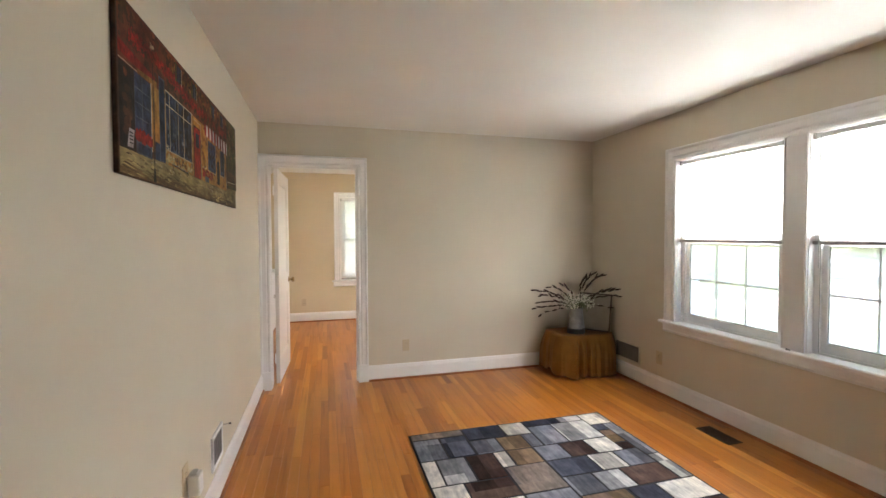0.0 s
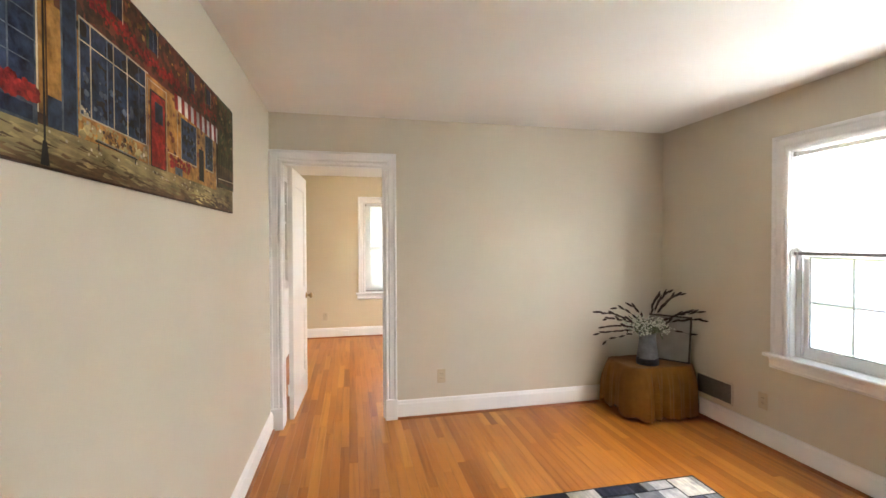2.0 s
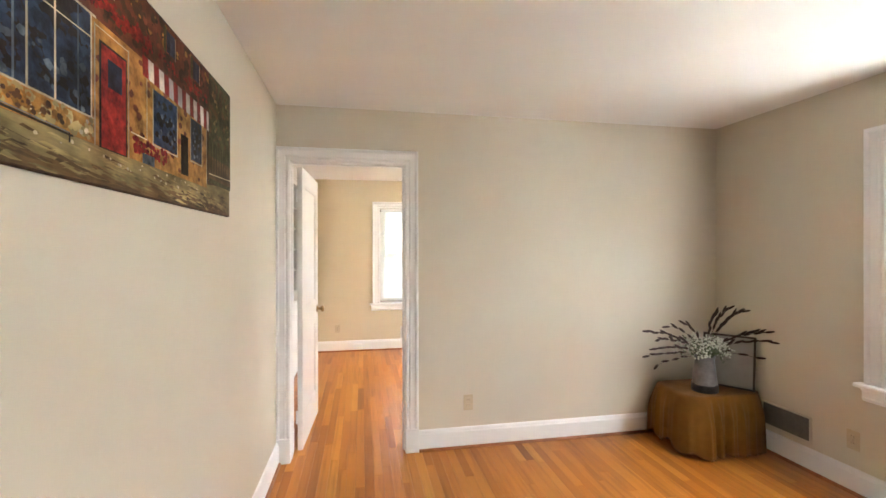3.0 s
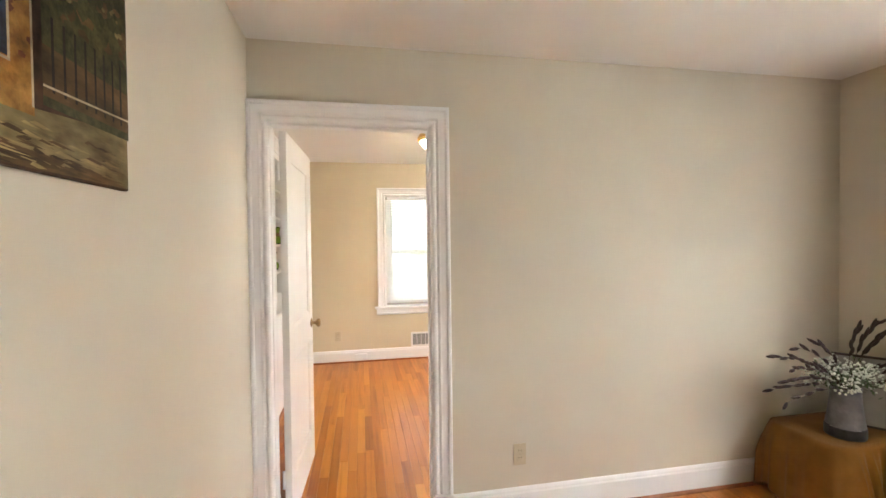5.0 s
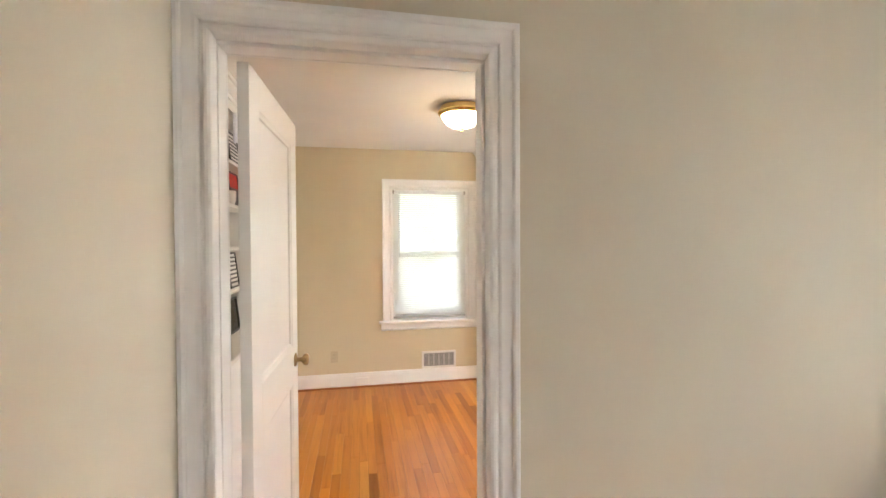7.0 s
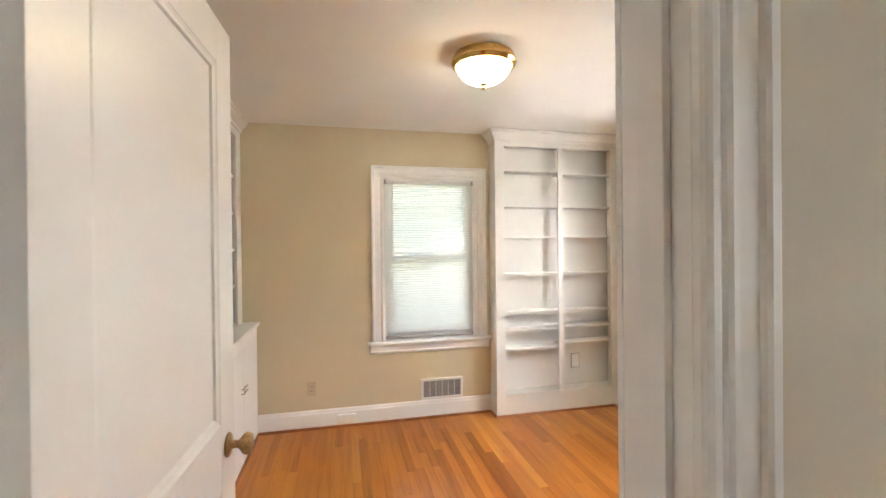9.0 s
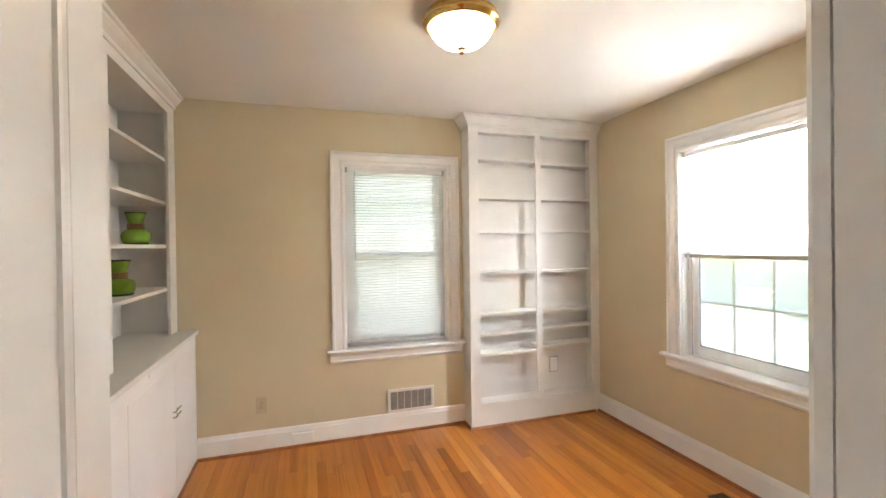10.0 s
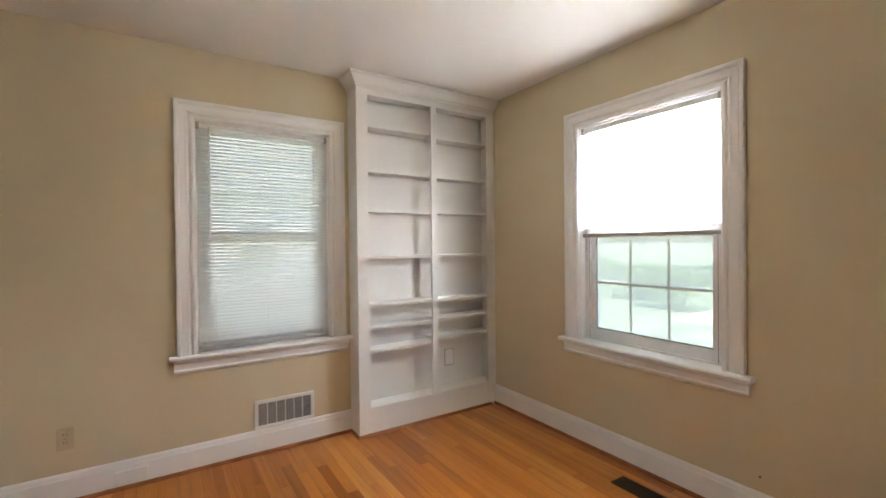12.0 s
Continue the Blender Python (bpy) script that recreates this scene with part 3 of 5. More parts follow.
def canvas_painting():
    y0, z0, w, h, face = 1.545, 1.58, 1.655, 0.517, -0.505
    ob = thing("canvas_painting", (LEFT1, y0 + w / 2, z0), "unframed stretched canvas painting of a street with shop fronts", "painting")
    part("canvas", box_bm((LEFT1 + 0.001, y0, z0), (face, y0 + w, z0 + h), None, 0.003), P[UMBER], ob)
    bm = bmesh.new()
    rnd = random.Random(5)
    layer = [0]

    def poly(mat, *uv):
        layer[0] += 1
        x = face + 0.0004 + 0.0000015 * layer[0]
        f = bm.faces.new([bm.verts.new((x, y0 + min(0.997, max(0.003, 0.984 * u - 0.017)) * w, z0 + min(0.994, max(0.006, v)) * h)) for u, v in uv])
        f.material_index = mat

    def rect(mat, u0, u1, v0, v1, slant=0.0):
        poly(mat, (u0, v0), (u1, v0 + slant), (u1, v1 + slant), (u0, v1))

    def dabs(mat, n, u0, u1, v0, v1, size):
        for _ in range(n):
            u, v, r = rnd.uniform(u0, u1), rnd.uniform(v0, v1), size * rnd.uniform(0.5, 1.3)
            k, a0 = rnd.randint(5, 7), rnd.uniform(0, 6)
            poly(mat, *[(u + r * 0.4 * rnd.uniform(0.7, 1.2) * math.cos(a0 + 6.283 * i / k), v + r * rnd.uniform(0.7, 1.2) * math.sin(a0 + 6.283 * i / k)) for i in range(k)])

    poly(STREET, (0.022, 0.008), (1.036, 0.008), (1.036, 0.24), (0.86, 0.19), (0.5, 0.165), (0.25, 0.165), (0.022, 0.15))
    poly(MUD, (0.022, 0.008), (1.036, 0.008), (0.95, 0.05), (0.75, 0.075), (0.5, 0.045), (0.33, 0.06), (0.15, 0.05), (0.022, 0.045))
    for k in range(420):
        u, v = rnd.uniform(0.02, 0.98), rnd.uniform(0.015, 0.17) * rnd.uniform(0.6, 1.0)
        L, t = rnd.uniform(0.015, 0.06), rnd.uniform(0.004, 0.012)
        shade = MUD if rnd.random() < 0.75 - 4.2 * v else STREET
        poly(shade, (u, v), (u + L * 0.5, v - 0.5 * t - L * 0.08), (u + L, v - L * 0.16), (u + L * 0.6, v + 0.5 * t - L * 0.08), (u + L * 0.2, v + t))
    dabs(CREAM, 40, 0.1, 0.85, 0.10, 0.15, 0.007)
    poly(BRICK, (0.022, 0.62), (0.88, 0.66), (0.9, 0.99), (0.022, 0.99))
    dabs(UMBER, 220, 0.03, 0.88, 0.70, 0.98, 0.03)
    dabs(OCHRE, 60, 0.3, 0.88, 0.84, 0.97, 0.016)
    dabs(UMBER, 60, 0.2, 0.88, 0.70, 0.76, 0.02)
    dabs(BRICK, 60, 0.03, 0.88, 0.82, 0.98, 0.025)
    rect(OCHRE, 0.22, 0.862, 0.165, 0.68)
    dabs(BRICK, 60, 0.45, 0.86, 0.2, 0.66, 0.02)
    # dark doorway at the near end
    rect(BLACK, 0.022, 0.088, 0.15, 0.63)
    dabs(UMBER, 24, 0.045, 0.07, 0.25, 0.5, 0.03)
    dabs(BRICK, 8, 0.045, 0.056, 0.56, 0.6, 0.012)
    poly(RED, (0.022, 0.67), (0.1, 0.66), (0.19, 0.66), (0.19, 0.70), (0.022, 0.74))
    poly(OCHRE, (0.1, 0.63), (0.2, 0.64), (0.2, 0.68), (0.1, 0.66))
    rect(CREAM, 0.022, 0.1, 0.635, 0.641)
    # bay window with its flower box
    rect(NAVY, 0.088, 0.167, 0.28, 0.63)
    for k in range(1, 4):
        rect(SLATE, 0.088, 0.167, 0.28 + 0.086 * k, 0.285 + 0.086 * k)
    for u in (0.086, 0.122, 0.164):
        rect(SLATE, u, u + 0.0028, 0.27, 0.63)
    rect(CREAM, 0.167, 0.1705, 0.2, 0.64)
    rect(OCHRE, 0.171, 0.183, 0.2, 0.64)
    rect(SLATE, 0.09, 0.168, 0.15, 0.245)
    rect(NAVY, 0.1, 0.16, 0.16, 0.215)
    dabs(RED, 150, 0.09, 0.17, 0.235, 0.29, 0.016)
    poly(WHITE, (0.051, 0.166), (0.076, 0.168), (0.083, 0.277), (0.060, 0.275))
    for k in range(4):
        rect(BLACK, 0.0605, 0.0765, 0.19 + 0.02 * k, 0.197 + 0.02 * k)
    # pillar and lamp post
    rect(OCHRE, 0.186, 0.212, 0.28, 0.64)
    rect(NAVY, 0.186, 0.212, 0.16, 0.28)
    rect(SLATE, 0.212, 0.246, 0.165, 0.74)
    rect(NAVY, 0.216, 0.243, 0.17, 0.73)
    rect(BLACK, 0.1775, 0.1815, 0.01, 0.8)
    poly(BLACK, (0.171, 0.008), (0.188, 0.008), (0.183, 0.1), (0.176, 0.1))
    dabs(CREAM, 10, 0.165, 0.19, 0.82, 0.9, 0.014)
    # large shop window
    rect(NAVY, 0.25, 0.446, 0.27, 0.68)
    dabs(BLACK, 60, 0.255, 0.44, 0.3, 0.66, 0.03)
    dabs(NAVY, 90, 0.255, 0.44, 0.28, 0.6, 0.022)
    dabs(SLATE, 26, 0.26, 0.44, 0.28, 0.45, 0.016)
    dabs(CREAM, 12, 0.253, 0.275, 0.275, 0.3, 0.008)
    for u, m in ((0.249, CREAM), (0.275, CREAM), (0.318, SLATE), (0.336, CREAM), (0.378, CREAM), (0.418, SLATE), (0.444, CREAM)):
        rect(m, u, u + 0.0032, 0.265, 0.685)
    rect(CREAM, 0.249, 0.448, 0.583, 0.589)
    rect(CREAM, 0.249, 0.456, 0.676, 0.686)
    rect(CREAM, 0.249, 0.45, 0.262, 0.27)
    dabs(STREET, 60, 0.25, 0.45, 0.18, 0.255, 0.018)
    dabs(CREAM, 14, 0.26, 0.45, 0.19, 0.25, 0.01)
    # bench
    dabs(OCHRE, 60, 0.30, 0.4, 0.185, 0.245, 0.014)
    dabs(UMBER, 20, 0.3, 0.4, 0.19, 0.24, 0.01)
    poly(BLACK, (0.285, 0.172), (0.41, 0.158), (0.41, 0.166), (0.285, 0.182))
    poly(SLATE, (0.29, 0.183), (0.405, 0.168), (0.405, 0.172), (0.29, 0.187))
    for u in (0.292, 0.402):
        rect(BLACK, u, u + 0.003, 0.135, 0.17)
    # red door
    rect(CREAM, 0.451, 0.454, 0.16, 0.66)
    rect(CREAM, 0.533, 0.536, 0.16, 0.66)
    rect(BLACK, 0.462, 0.53, 0.16, 0.605)
    rect(RED, 0.467, 0.527, 0.165, 0.595)
    rect(NAVY, 0.482, 0.517, 0.43, 0.55)
    rect(CREAM, 0.454, 0.536, 0.65, 0.655)
    rect(CREAM, 0.541, 0.59, 0.286, 0.291)
    rect(CREAM, 0.589, 0.591, 0.286, 0.6)
    # awning shop
    for u0, u1, v0, v1 in ((0.612, 0.704, 0.287, 0.57), (0.771, 0.83, 0.305, 0.57)):
        rect(NAVY, u0, u1, v0, v1)
        dabs(BLACK, 20, u0 + 0.008, u1 - 0.008, v0 + 0.03, v1 - 0.03, 0.022)
        dabs(SLATE, 14, u0 + 0.008, u1 - 0.008, v0 + 0.02, v1 - 0.05, 0.012)
        for u in (u0 - 0.003, u1):
            rect(CREAM, u, u + 0.003, v0 - 0.01, v1)
        rect(CREAM, u0 - 0.003, u1 + 0.003, v0 - 0.012, v0 - 0.004)
    rect(BLACK, 0.722, 0.757, 0.19, 0.43)
    rect(CREAM, 0.858, 0.861, 0.19, 0.6)
    for k in range(16):
        u = 0.577 + 0.019 * k
        poly(WHITE if k % 2 else RED, (u, 0.60 - 0.002 * k), (u + 0.019, 0.598 - 0.002 * k), (u + 0.0165, 0.70), (u - 0.002, 0.70))
    dabs(RED, 70, 0.545, 0.66, 0.205, 0.275, 0.015)
    rect(SLATE, 0.575, 0.615, 0.165, 0.215)
    # flower band and upper windows
    for k in range(620):
        u = rnd.uniform(0.06, 0.6)
        v = 0.79 + 0.03 * math.sin(u * 9) + rnd.gauss(0, 0.02)
        dabs(RED if rnd.random() < 0.9 else UMBER, 1, u, u + 0.01, v, v + 0.01, 0.013)
    for u in (0.33, 0.46, 0.66, 0.78):
        rect(NAVY, u, u + 0.034, 0.83, 0.95)
        rect(GREEN, u - 0.012, u - 0.001, 0.82, 0.96)
        rect(SLATE, u + 0.016, u + 0.018, 0.83, 0.95)
        rect(CREAM, u + 0.035, u + 0.037, 0.82, 0.95)
    dabs(RED, 40, 0.62, 0.86, 0.74, 0.80, 0.014)
    # trees at the end of the street
    rect(GREEN, 0.872, 1.037, 0.21, 0.985)
    dabs(MUD, 90, 0.88, 1.03, 0.5, 0.96, 0.03)
    dabs(GREEN, 90, 0.88, 1.03, 0.45, 0.95, 0.03)
    dabs(STREET, 20, 0.89, 1.02, 0.6, 0.9, 0.012)
    rect(MUD, 0.872, 1.037, 0.24, 0.40)
    for k in range(8):
        rect(BLACK, 0.885 + 0.018 * k, 0.889 + 0.018 * k, 0.26, 0.5)
    rect(CREAM, 0.872, 1.037, 0.268, 0.276, 0.02)
    part("painted_scene", bm, P, ob, "oil-painted shop fronts with red flowers and a striped awning")


canvas_painting()


# ---- front room: rug ----
def rug_pile(name, color, warm):
    """Cut pile in one patch tone: squarish shifts of tone, brushed streaks, fine tufts."""

    def build(nt, p):
        cell = nt.nodes.new("ShaderNodeVectorMath")
        cell.operation = "FLOOR"
        nt.links.new(coords(nt, (7.3, 5.2, 0.0)), cell.inputs[0])
        tone = nt.nodes.new("ShaderNodeTexWhiteNoise")
        nt.links.new(cell.outputs[0], tone.inputs["Vector"])
        low = tuple(c * k for c, k in zip(color, (0.5, 0.5, 0.5)))
        block = ramp(nt, tone.outputs["Value"], [(0.1, low), (0.45, color), (0.85, warm)])
        streak = noise_out(nt, coords(nt, (38, 7, 1)), 1.0, 5.0, 0.7)
        c = mixed(nt, 1.0, block, ramp(nt, streak, [(0.28, (0.6, 0.6, 0.62)), (0.72, (1.35, 1.33, 1.3))]), "MULTIPLY")
        cloud = noise_out(nt, coords(nt), 11.0, 3.0, 0.6)
        c = mixed(nt, 1.0, c, ramp(nt, cloud, [(0.32, (0.72, 0.72, 0.75)), (0.68, (1.22, 1.2, 1.17))]), "MULTIPLY")
        nt.links.new(c, p.inputs["Base Color"])
        p.inputs["Roughness"].default_value = 0.95
        p.inputs["Specular IOR Level"].default_value = 0.15
        bump(nt, p, noise_out(nt, coords(nt), 420.0, 2.0), 0.5, 0.003)

    return material(name, build)


RUG = {"w": rug_pile("rug_pile_cream", (0.66, 0.64, 0.60), (0.76, 0.73, 0.67)), "l": rug_pile("rug_pile_pale_grey", (0.42, 0.43, 0.46), (0.54, 0.54, 0.54)),
       "g": rug_pile("rug_pile_grey_blue", (0.19, 0.205, 0.25), (0.27, 0.28, 0.32)), "n": rug_pile("rug_pile_navy", (0.04, 0.044, 0.066), (0.10, 0.11, 0.15)),
       "b": rug_pile("rug_pile_brown", (0.06, 0.033, 0.028), (0.11, 0.07, 0.058)), "o": rug_pile("rug_pile_ochre", (0.27, 0.185, 0.11), (0.20, 0.13, 0.10)),
       "t": rug_pile("rug_pile_taupe", (0.17, 0.15, 0.15), (0.26, 0.21, 0.18))}
M_RUG_DARK = plain("rug_dark_ground", (0.018, 0.017, 0.02), 0.95, spread=0.3, scale=200, relief=0.4)
# the weave from the far hem on: one letter a patch
WEAVE = ("AAAABBBCCDDDEEFF", "GGHHBBBCCLLMMMFF", "GGHHIIJJKLLMMMNO", "GGHHIIJJKLLMMMXO", "TSSRRPQQUUVVWWXO", "TSSRRPQQUUVVWWYO",
         "TSSRRZZZaaabbccO", "eefffZZZaaabbccd", "eefffZZZjjkkllld", "mmnnnooojjkkllld", "mmnnnooopppqqrrr", "ssnnntttpppqqrrr")
TONES = {"A": "t", "B": "n", "C": "w", "D": "n", "E": "l", "F": "w", "G": "g", "H": "n", "I": "g", "J": "o", "K": "g", "L": "g", "M": "l", "N": "n", "O": "g", "P": "w", "Q": "o", "R": "b", "S": "l",
         "T": "w", "U": "g", "V": "b", "W": "w", "X": "o", "Y": "b", "Z": "t", "a": "n", "b": "w", "c": "g", "d": "l", "e": "w", "f": "b", "j": "g", "k": "l", "l": "b", "m": "g", "n": "w", "o": "g", "p": "o", "q": "n", "r": "w", "s": "t", "t": "l"}


def area_rug():
    x0, x1, y0, y1, top = 0.592, 2.102, 0.63, 3.06, 0.011
    ob = thing("area_rug", ((x0 + x1) / 2, (y0 + y1) / 2, 0), "patchwork area rug in greys, blues, browns and cream", "rug")
    part("backing", box_bm((x0, y0, 0.0005), (x1, y1, top - 0.002), None, 0.003), M_RUG_DARK, ob)
    rnd = random.Random(21)
    nx, ny = len(WEAVE[0]), 26
    ux, uy = (x1 - x0 - 0.014) / nx, (y1 - y0 - 0.014) / ny
    patches, taken = [], set()
    for letter in sorted(set("".join(WEAVE))):
        cells = [(i, j) for j, row in enumerate(WEAVE) for i, c in enumerate(row) if c == letter]
        taken |= set(cells)
        patches.append((min(i for i, j in cells), min(j for i, j in cells), max(i for i, j in cells) + 1, max(j for i, j in cells) + 1, TONES[letter]))
    for j in range(len(WEAVE), ny):
        for i in range(nx):
            if (i, j) in taken:
                continue
            sizes = [(2, 2), (3, 2), (2, 3), (2, 1), (1, 2), (3, 3)]
            rnd.shuffle(sizes)
            for a, b in [*sizes, (1, 1)]:
                cells = {(i + p, j + q) for p in range(a) for q in range(b)}
                if all(p < nx and q < ny for p, q in cells) and not cells & taken:
                    break
            taken |= cells
            patches.append((i, j, i + a, j + b, rnd.choice("wlggnnbbott")))
    for i0, j0, i1, j1, tone in patches:
        g = 0.006
        lo = (x0 + 0.007 + i0 * ux + g, y1 - 0.007 - j1 * uy + g)
        hi = (x0 + 0.007 + i1 * ux - g, y1 - 0.007 - j0 * uy - g)
        wob = lambda: rnd.uniform(-0.003, 0.003)
        ring = [(lo[0] + wob(), lo[1] + wob()), (hi[0] + wob(), lo[1] + wob()), (hi[0] + wob(), hi[1] + wob()), (lo[0] + wob(), hi[1] + wob())]
        cx, cy = (lo[0] + hi[0]) / 2, (lo[1] + hi[1]) / 2
        shrink = lambda p: (p[0] + (0.0015 if p[0] < cx else -0.0015), p[1] + (0.0015 if p[1] < cy else -0.0015))
        bm = bmesh.new()
        vr = loft(bm, [[(p[0], p[1], top - 0.0025) for p in ring], [(*shrink(p), top) for p in ring]], True, False)
        bm.faces.new(vr[-1])
        part("patch", bm, RUG[tone], ob)


area_rug()


# ---- front room: draped side table, vase, leaning frame ----
def cloth_build(nt, p):
    vec = coords(nt)
    nt.links.new(ramp(nt, noise_out(nt, vec, 6.0, 4.0), [(0.3, (0.145, 0.058, 0.006)), (0.7, (0.23, 0.098, 0.012))]), p.inputs["Base Color"])
    p.inputs["Roughness"].default_value = 0.85
    p.inputs["Specular IOR Level"].default_value = 0.2
    p.inputs["Sheen Weight"].default_value = 0.06
    bump(nt, p, noise_out(nt, vec, 500.0, 2.0), 0.4, 0.001)


M_CLOTH = material("mustard_brown_cloth", cloth_build)
M_DARKWOOD = plain("dark_table_wood", (0.06, 0.03, 0.015), 0.5, spread=0.3)


def rounded_ring(cx, cy, a, b, r, n=128):
    """Points evenly spread round a rounded rectangle, with their outward directions."""
    pts = []
    straight = [(2 * (a - r)), (2 * (b - r))]
    total = 2 * sum(straight) + 2 * math.pi * r
    for k in range(n):
        s = total * k / n
        x, y, dx, dy = 0, 0, 0, 0
        segs = [((-(a - r), -b), (1, 0), (0, -1), straight[0]), ("arc", (a - r, -(b - r)), -90), ((a, -(b - r)), (0, 1), (1, 0), straight[1]), ("arc", (a - r, b - r), 0),
                ((a - r, b), (-1, 0), (0, 1), straight[0]), ("arc", (-(a - r), b - r), 90), ((-a, b - r), (0, -1), (-1, 0), straight[1]), ("arc", (-(a - r), -(b - r)), 180)]
        for sg in segs:
            length = math.pi * r / 2 if sg[0] == "arc" else sg[3]
            if s > length:
                s -= length
                continue
            if sg[0] == "arc":
                ang = radians(sg[2]) + s / r
                dx, dy = math.cos(ang), math.sin(ang)
                x, y = sg[1][0] + r * dx, sg[1][1] + r * dy
            else:
                x, y = sg[0][0] + sg[1][0] * s, sg[0][1] + sg[1][1] * s
                dx, dy = sg[2]
            break
        pts.append((cx + x, cy + y, dx, dy))
    return pts


def draped_table():
    cx, cy, a, b, top = 2.555, 4.04, 0.315, 0.215, 0.415
    table = thing("side_table", (cx, cy, 0), "small low side table hidden under a brown cloth", "table")
    part("tabletop", box_bm((cx - a + 0.06, cy - b + 0.06, top - 0.03), (cx + a - 0.06, cy + b - 0.06, top - 0.006), None, 0.006), M_DARKWOOD, table)
    for sx in (-1, 1):
        for sy in (-1, 1):
            x, y = cx + sx * (a - 0.09), cy + sy * (b - 0.09)
            part("leg", box_bm((x - 0.018, y - 0.018, 0.0005), (x + 0.018, y + 0.018, top - 0.031), None, 0.003), M_DARKWOOD, table)
    ring = rounded_ring(cx, cy, a, b, 0.11, 220)
    bm = bmesh.new()
    rows = []
    fold = lambda k: (0.55 * math.sin(k * 0.61) + 0.35 * math.sin(k * 1.17 + 1.3) + 0.3 * math.sin(k * 0.23 + 0.4)) * (0.55 + 0.45 * math.sin(k * 0.045 + 2.0))
    steps = [(0.0, None), (0.3, None), (0.6, None), (0.86, None)] + [(1.0, q) for q in (0.0, 0.02, 0.05, 0.1, 0.17, 0.26, 0.38, 0.5, 0.63, 0.76, 0.88, 0.96, 1.0)]
    for inner, q in steps:
        row = []
        for k, (x, y, dx, dy) in enumerate(ring):
            f = fold(k)
            hem = 0.006 + 0.085 * max(0.0, -dx - 0.15) * (0.6 + 0.4 * math.sin(k * 0.3)) + 0.012 * max(0.0, math.sin(k * 0.11))
            if q is None:
                px, py = cx + (x - cx) * inner * 0.97, cy + (y - cy) * inner * 0.97
                pz = top + 0.0015 * math.sin(px * 31 + py * 17) * inner
            else:
                out = 0.03 * min(1.0, q * 3.0) ** 0.7 - 0.012 + 0.050 * f * min(1.0, q * 2.0) ** 1.1 + 0.016 * q
                z_edge = top - 0.006 * (q > 0)
                px, py = x + dx * out, y + dy * out
                pz = z_edge - (z_edge - hem) * q
                px, py = min(px, RIGHT1 - 0.037), min(py, FAR1 - 0.037)
            row.append((px, py, pz))
        rows.append(row)
    vr = loft(bm, rows[1:], True, False)
    mid = bm.verts.new((cx, cy, top + 0.001))
    for i in range(len(ring)):
        bm.faces.new((vr[0][i], vr[0][(i + 1) % len(ring)], mid))
    cloth = solid("table_cloth", bm, M_CLOTH, "mustard-brown cloth draped in folds over the side table", "cloth", "", True)
    sol = cloth.modifiers.new("thickness", "SOLIDIFY")
    sol.thickness, sol.offset = 0.0025, -1.0
    return top


TABLE_TOP = draped_table() + 0.003


def enamel(nt, p):
    geo = nt.nodes.new("ShaderNodeNewGeometry")
    sep = nt.nodes.new("ShaderNodeSeparateXYZ")
    nt.links.new(geo.outputs["Position"], sep.inputs[0])
    vec = coords(nt)
    body = ramp(nt, noise_out(nt, vec, 14.0, 5.0), [(0.25, (0.10, 0.10, 0.102)), (0.5, (0.17, 0.17, 0.172)), (0.8, (0.27, 0.268, 0.265))])
    nt.links.new(body, p.inputs["Base Color"])
    p.inputs["Roughness"].default_value, p.inputs["Metallic"].default_value = 0.42, 0.35
    bump(nt, p, noise_out(nt, vec, 60.0), 0.15, 0.003)


M_ZINC = material("weathered_zinc", enamel)
M_ZINC_DARK = plain("dark_zinc_base", (0.045, 0.045, 0.05), 0.5, 0.3, spread=0.3)
M_STALK = plain("dried_stalk", (0.05, 0.028, 0.018), 0.8, spread=0.3)
M_SEED = plain("dark_seed_head", (0.035, 0.018, 0.012), 0.85, spread=0.4, scale=120)
M_BLOSSOM = plain("cream_blossom", (0.62, 0.65, 0.53), 0.8, spread=0.15, scale=120)
M_SPRIG = plain("grey_green_leaf", (0.11, 0.15, 0.075), 0.7, spread=0.3, scale=60)


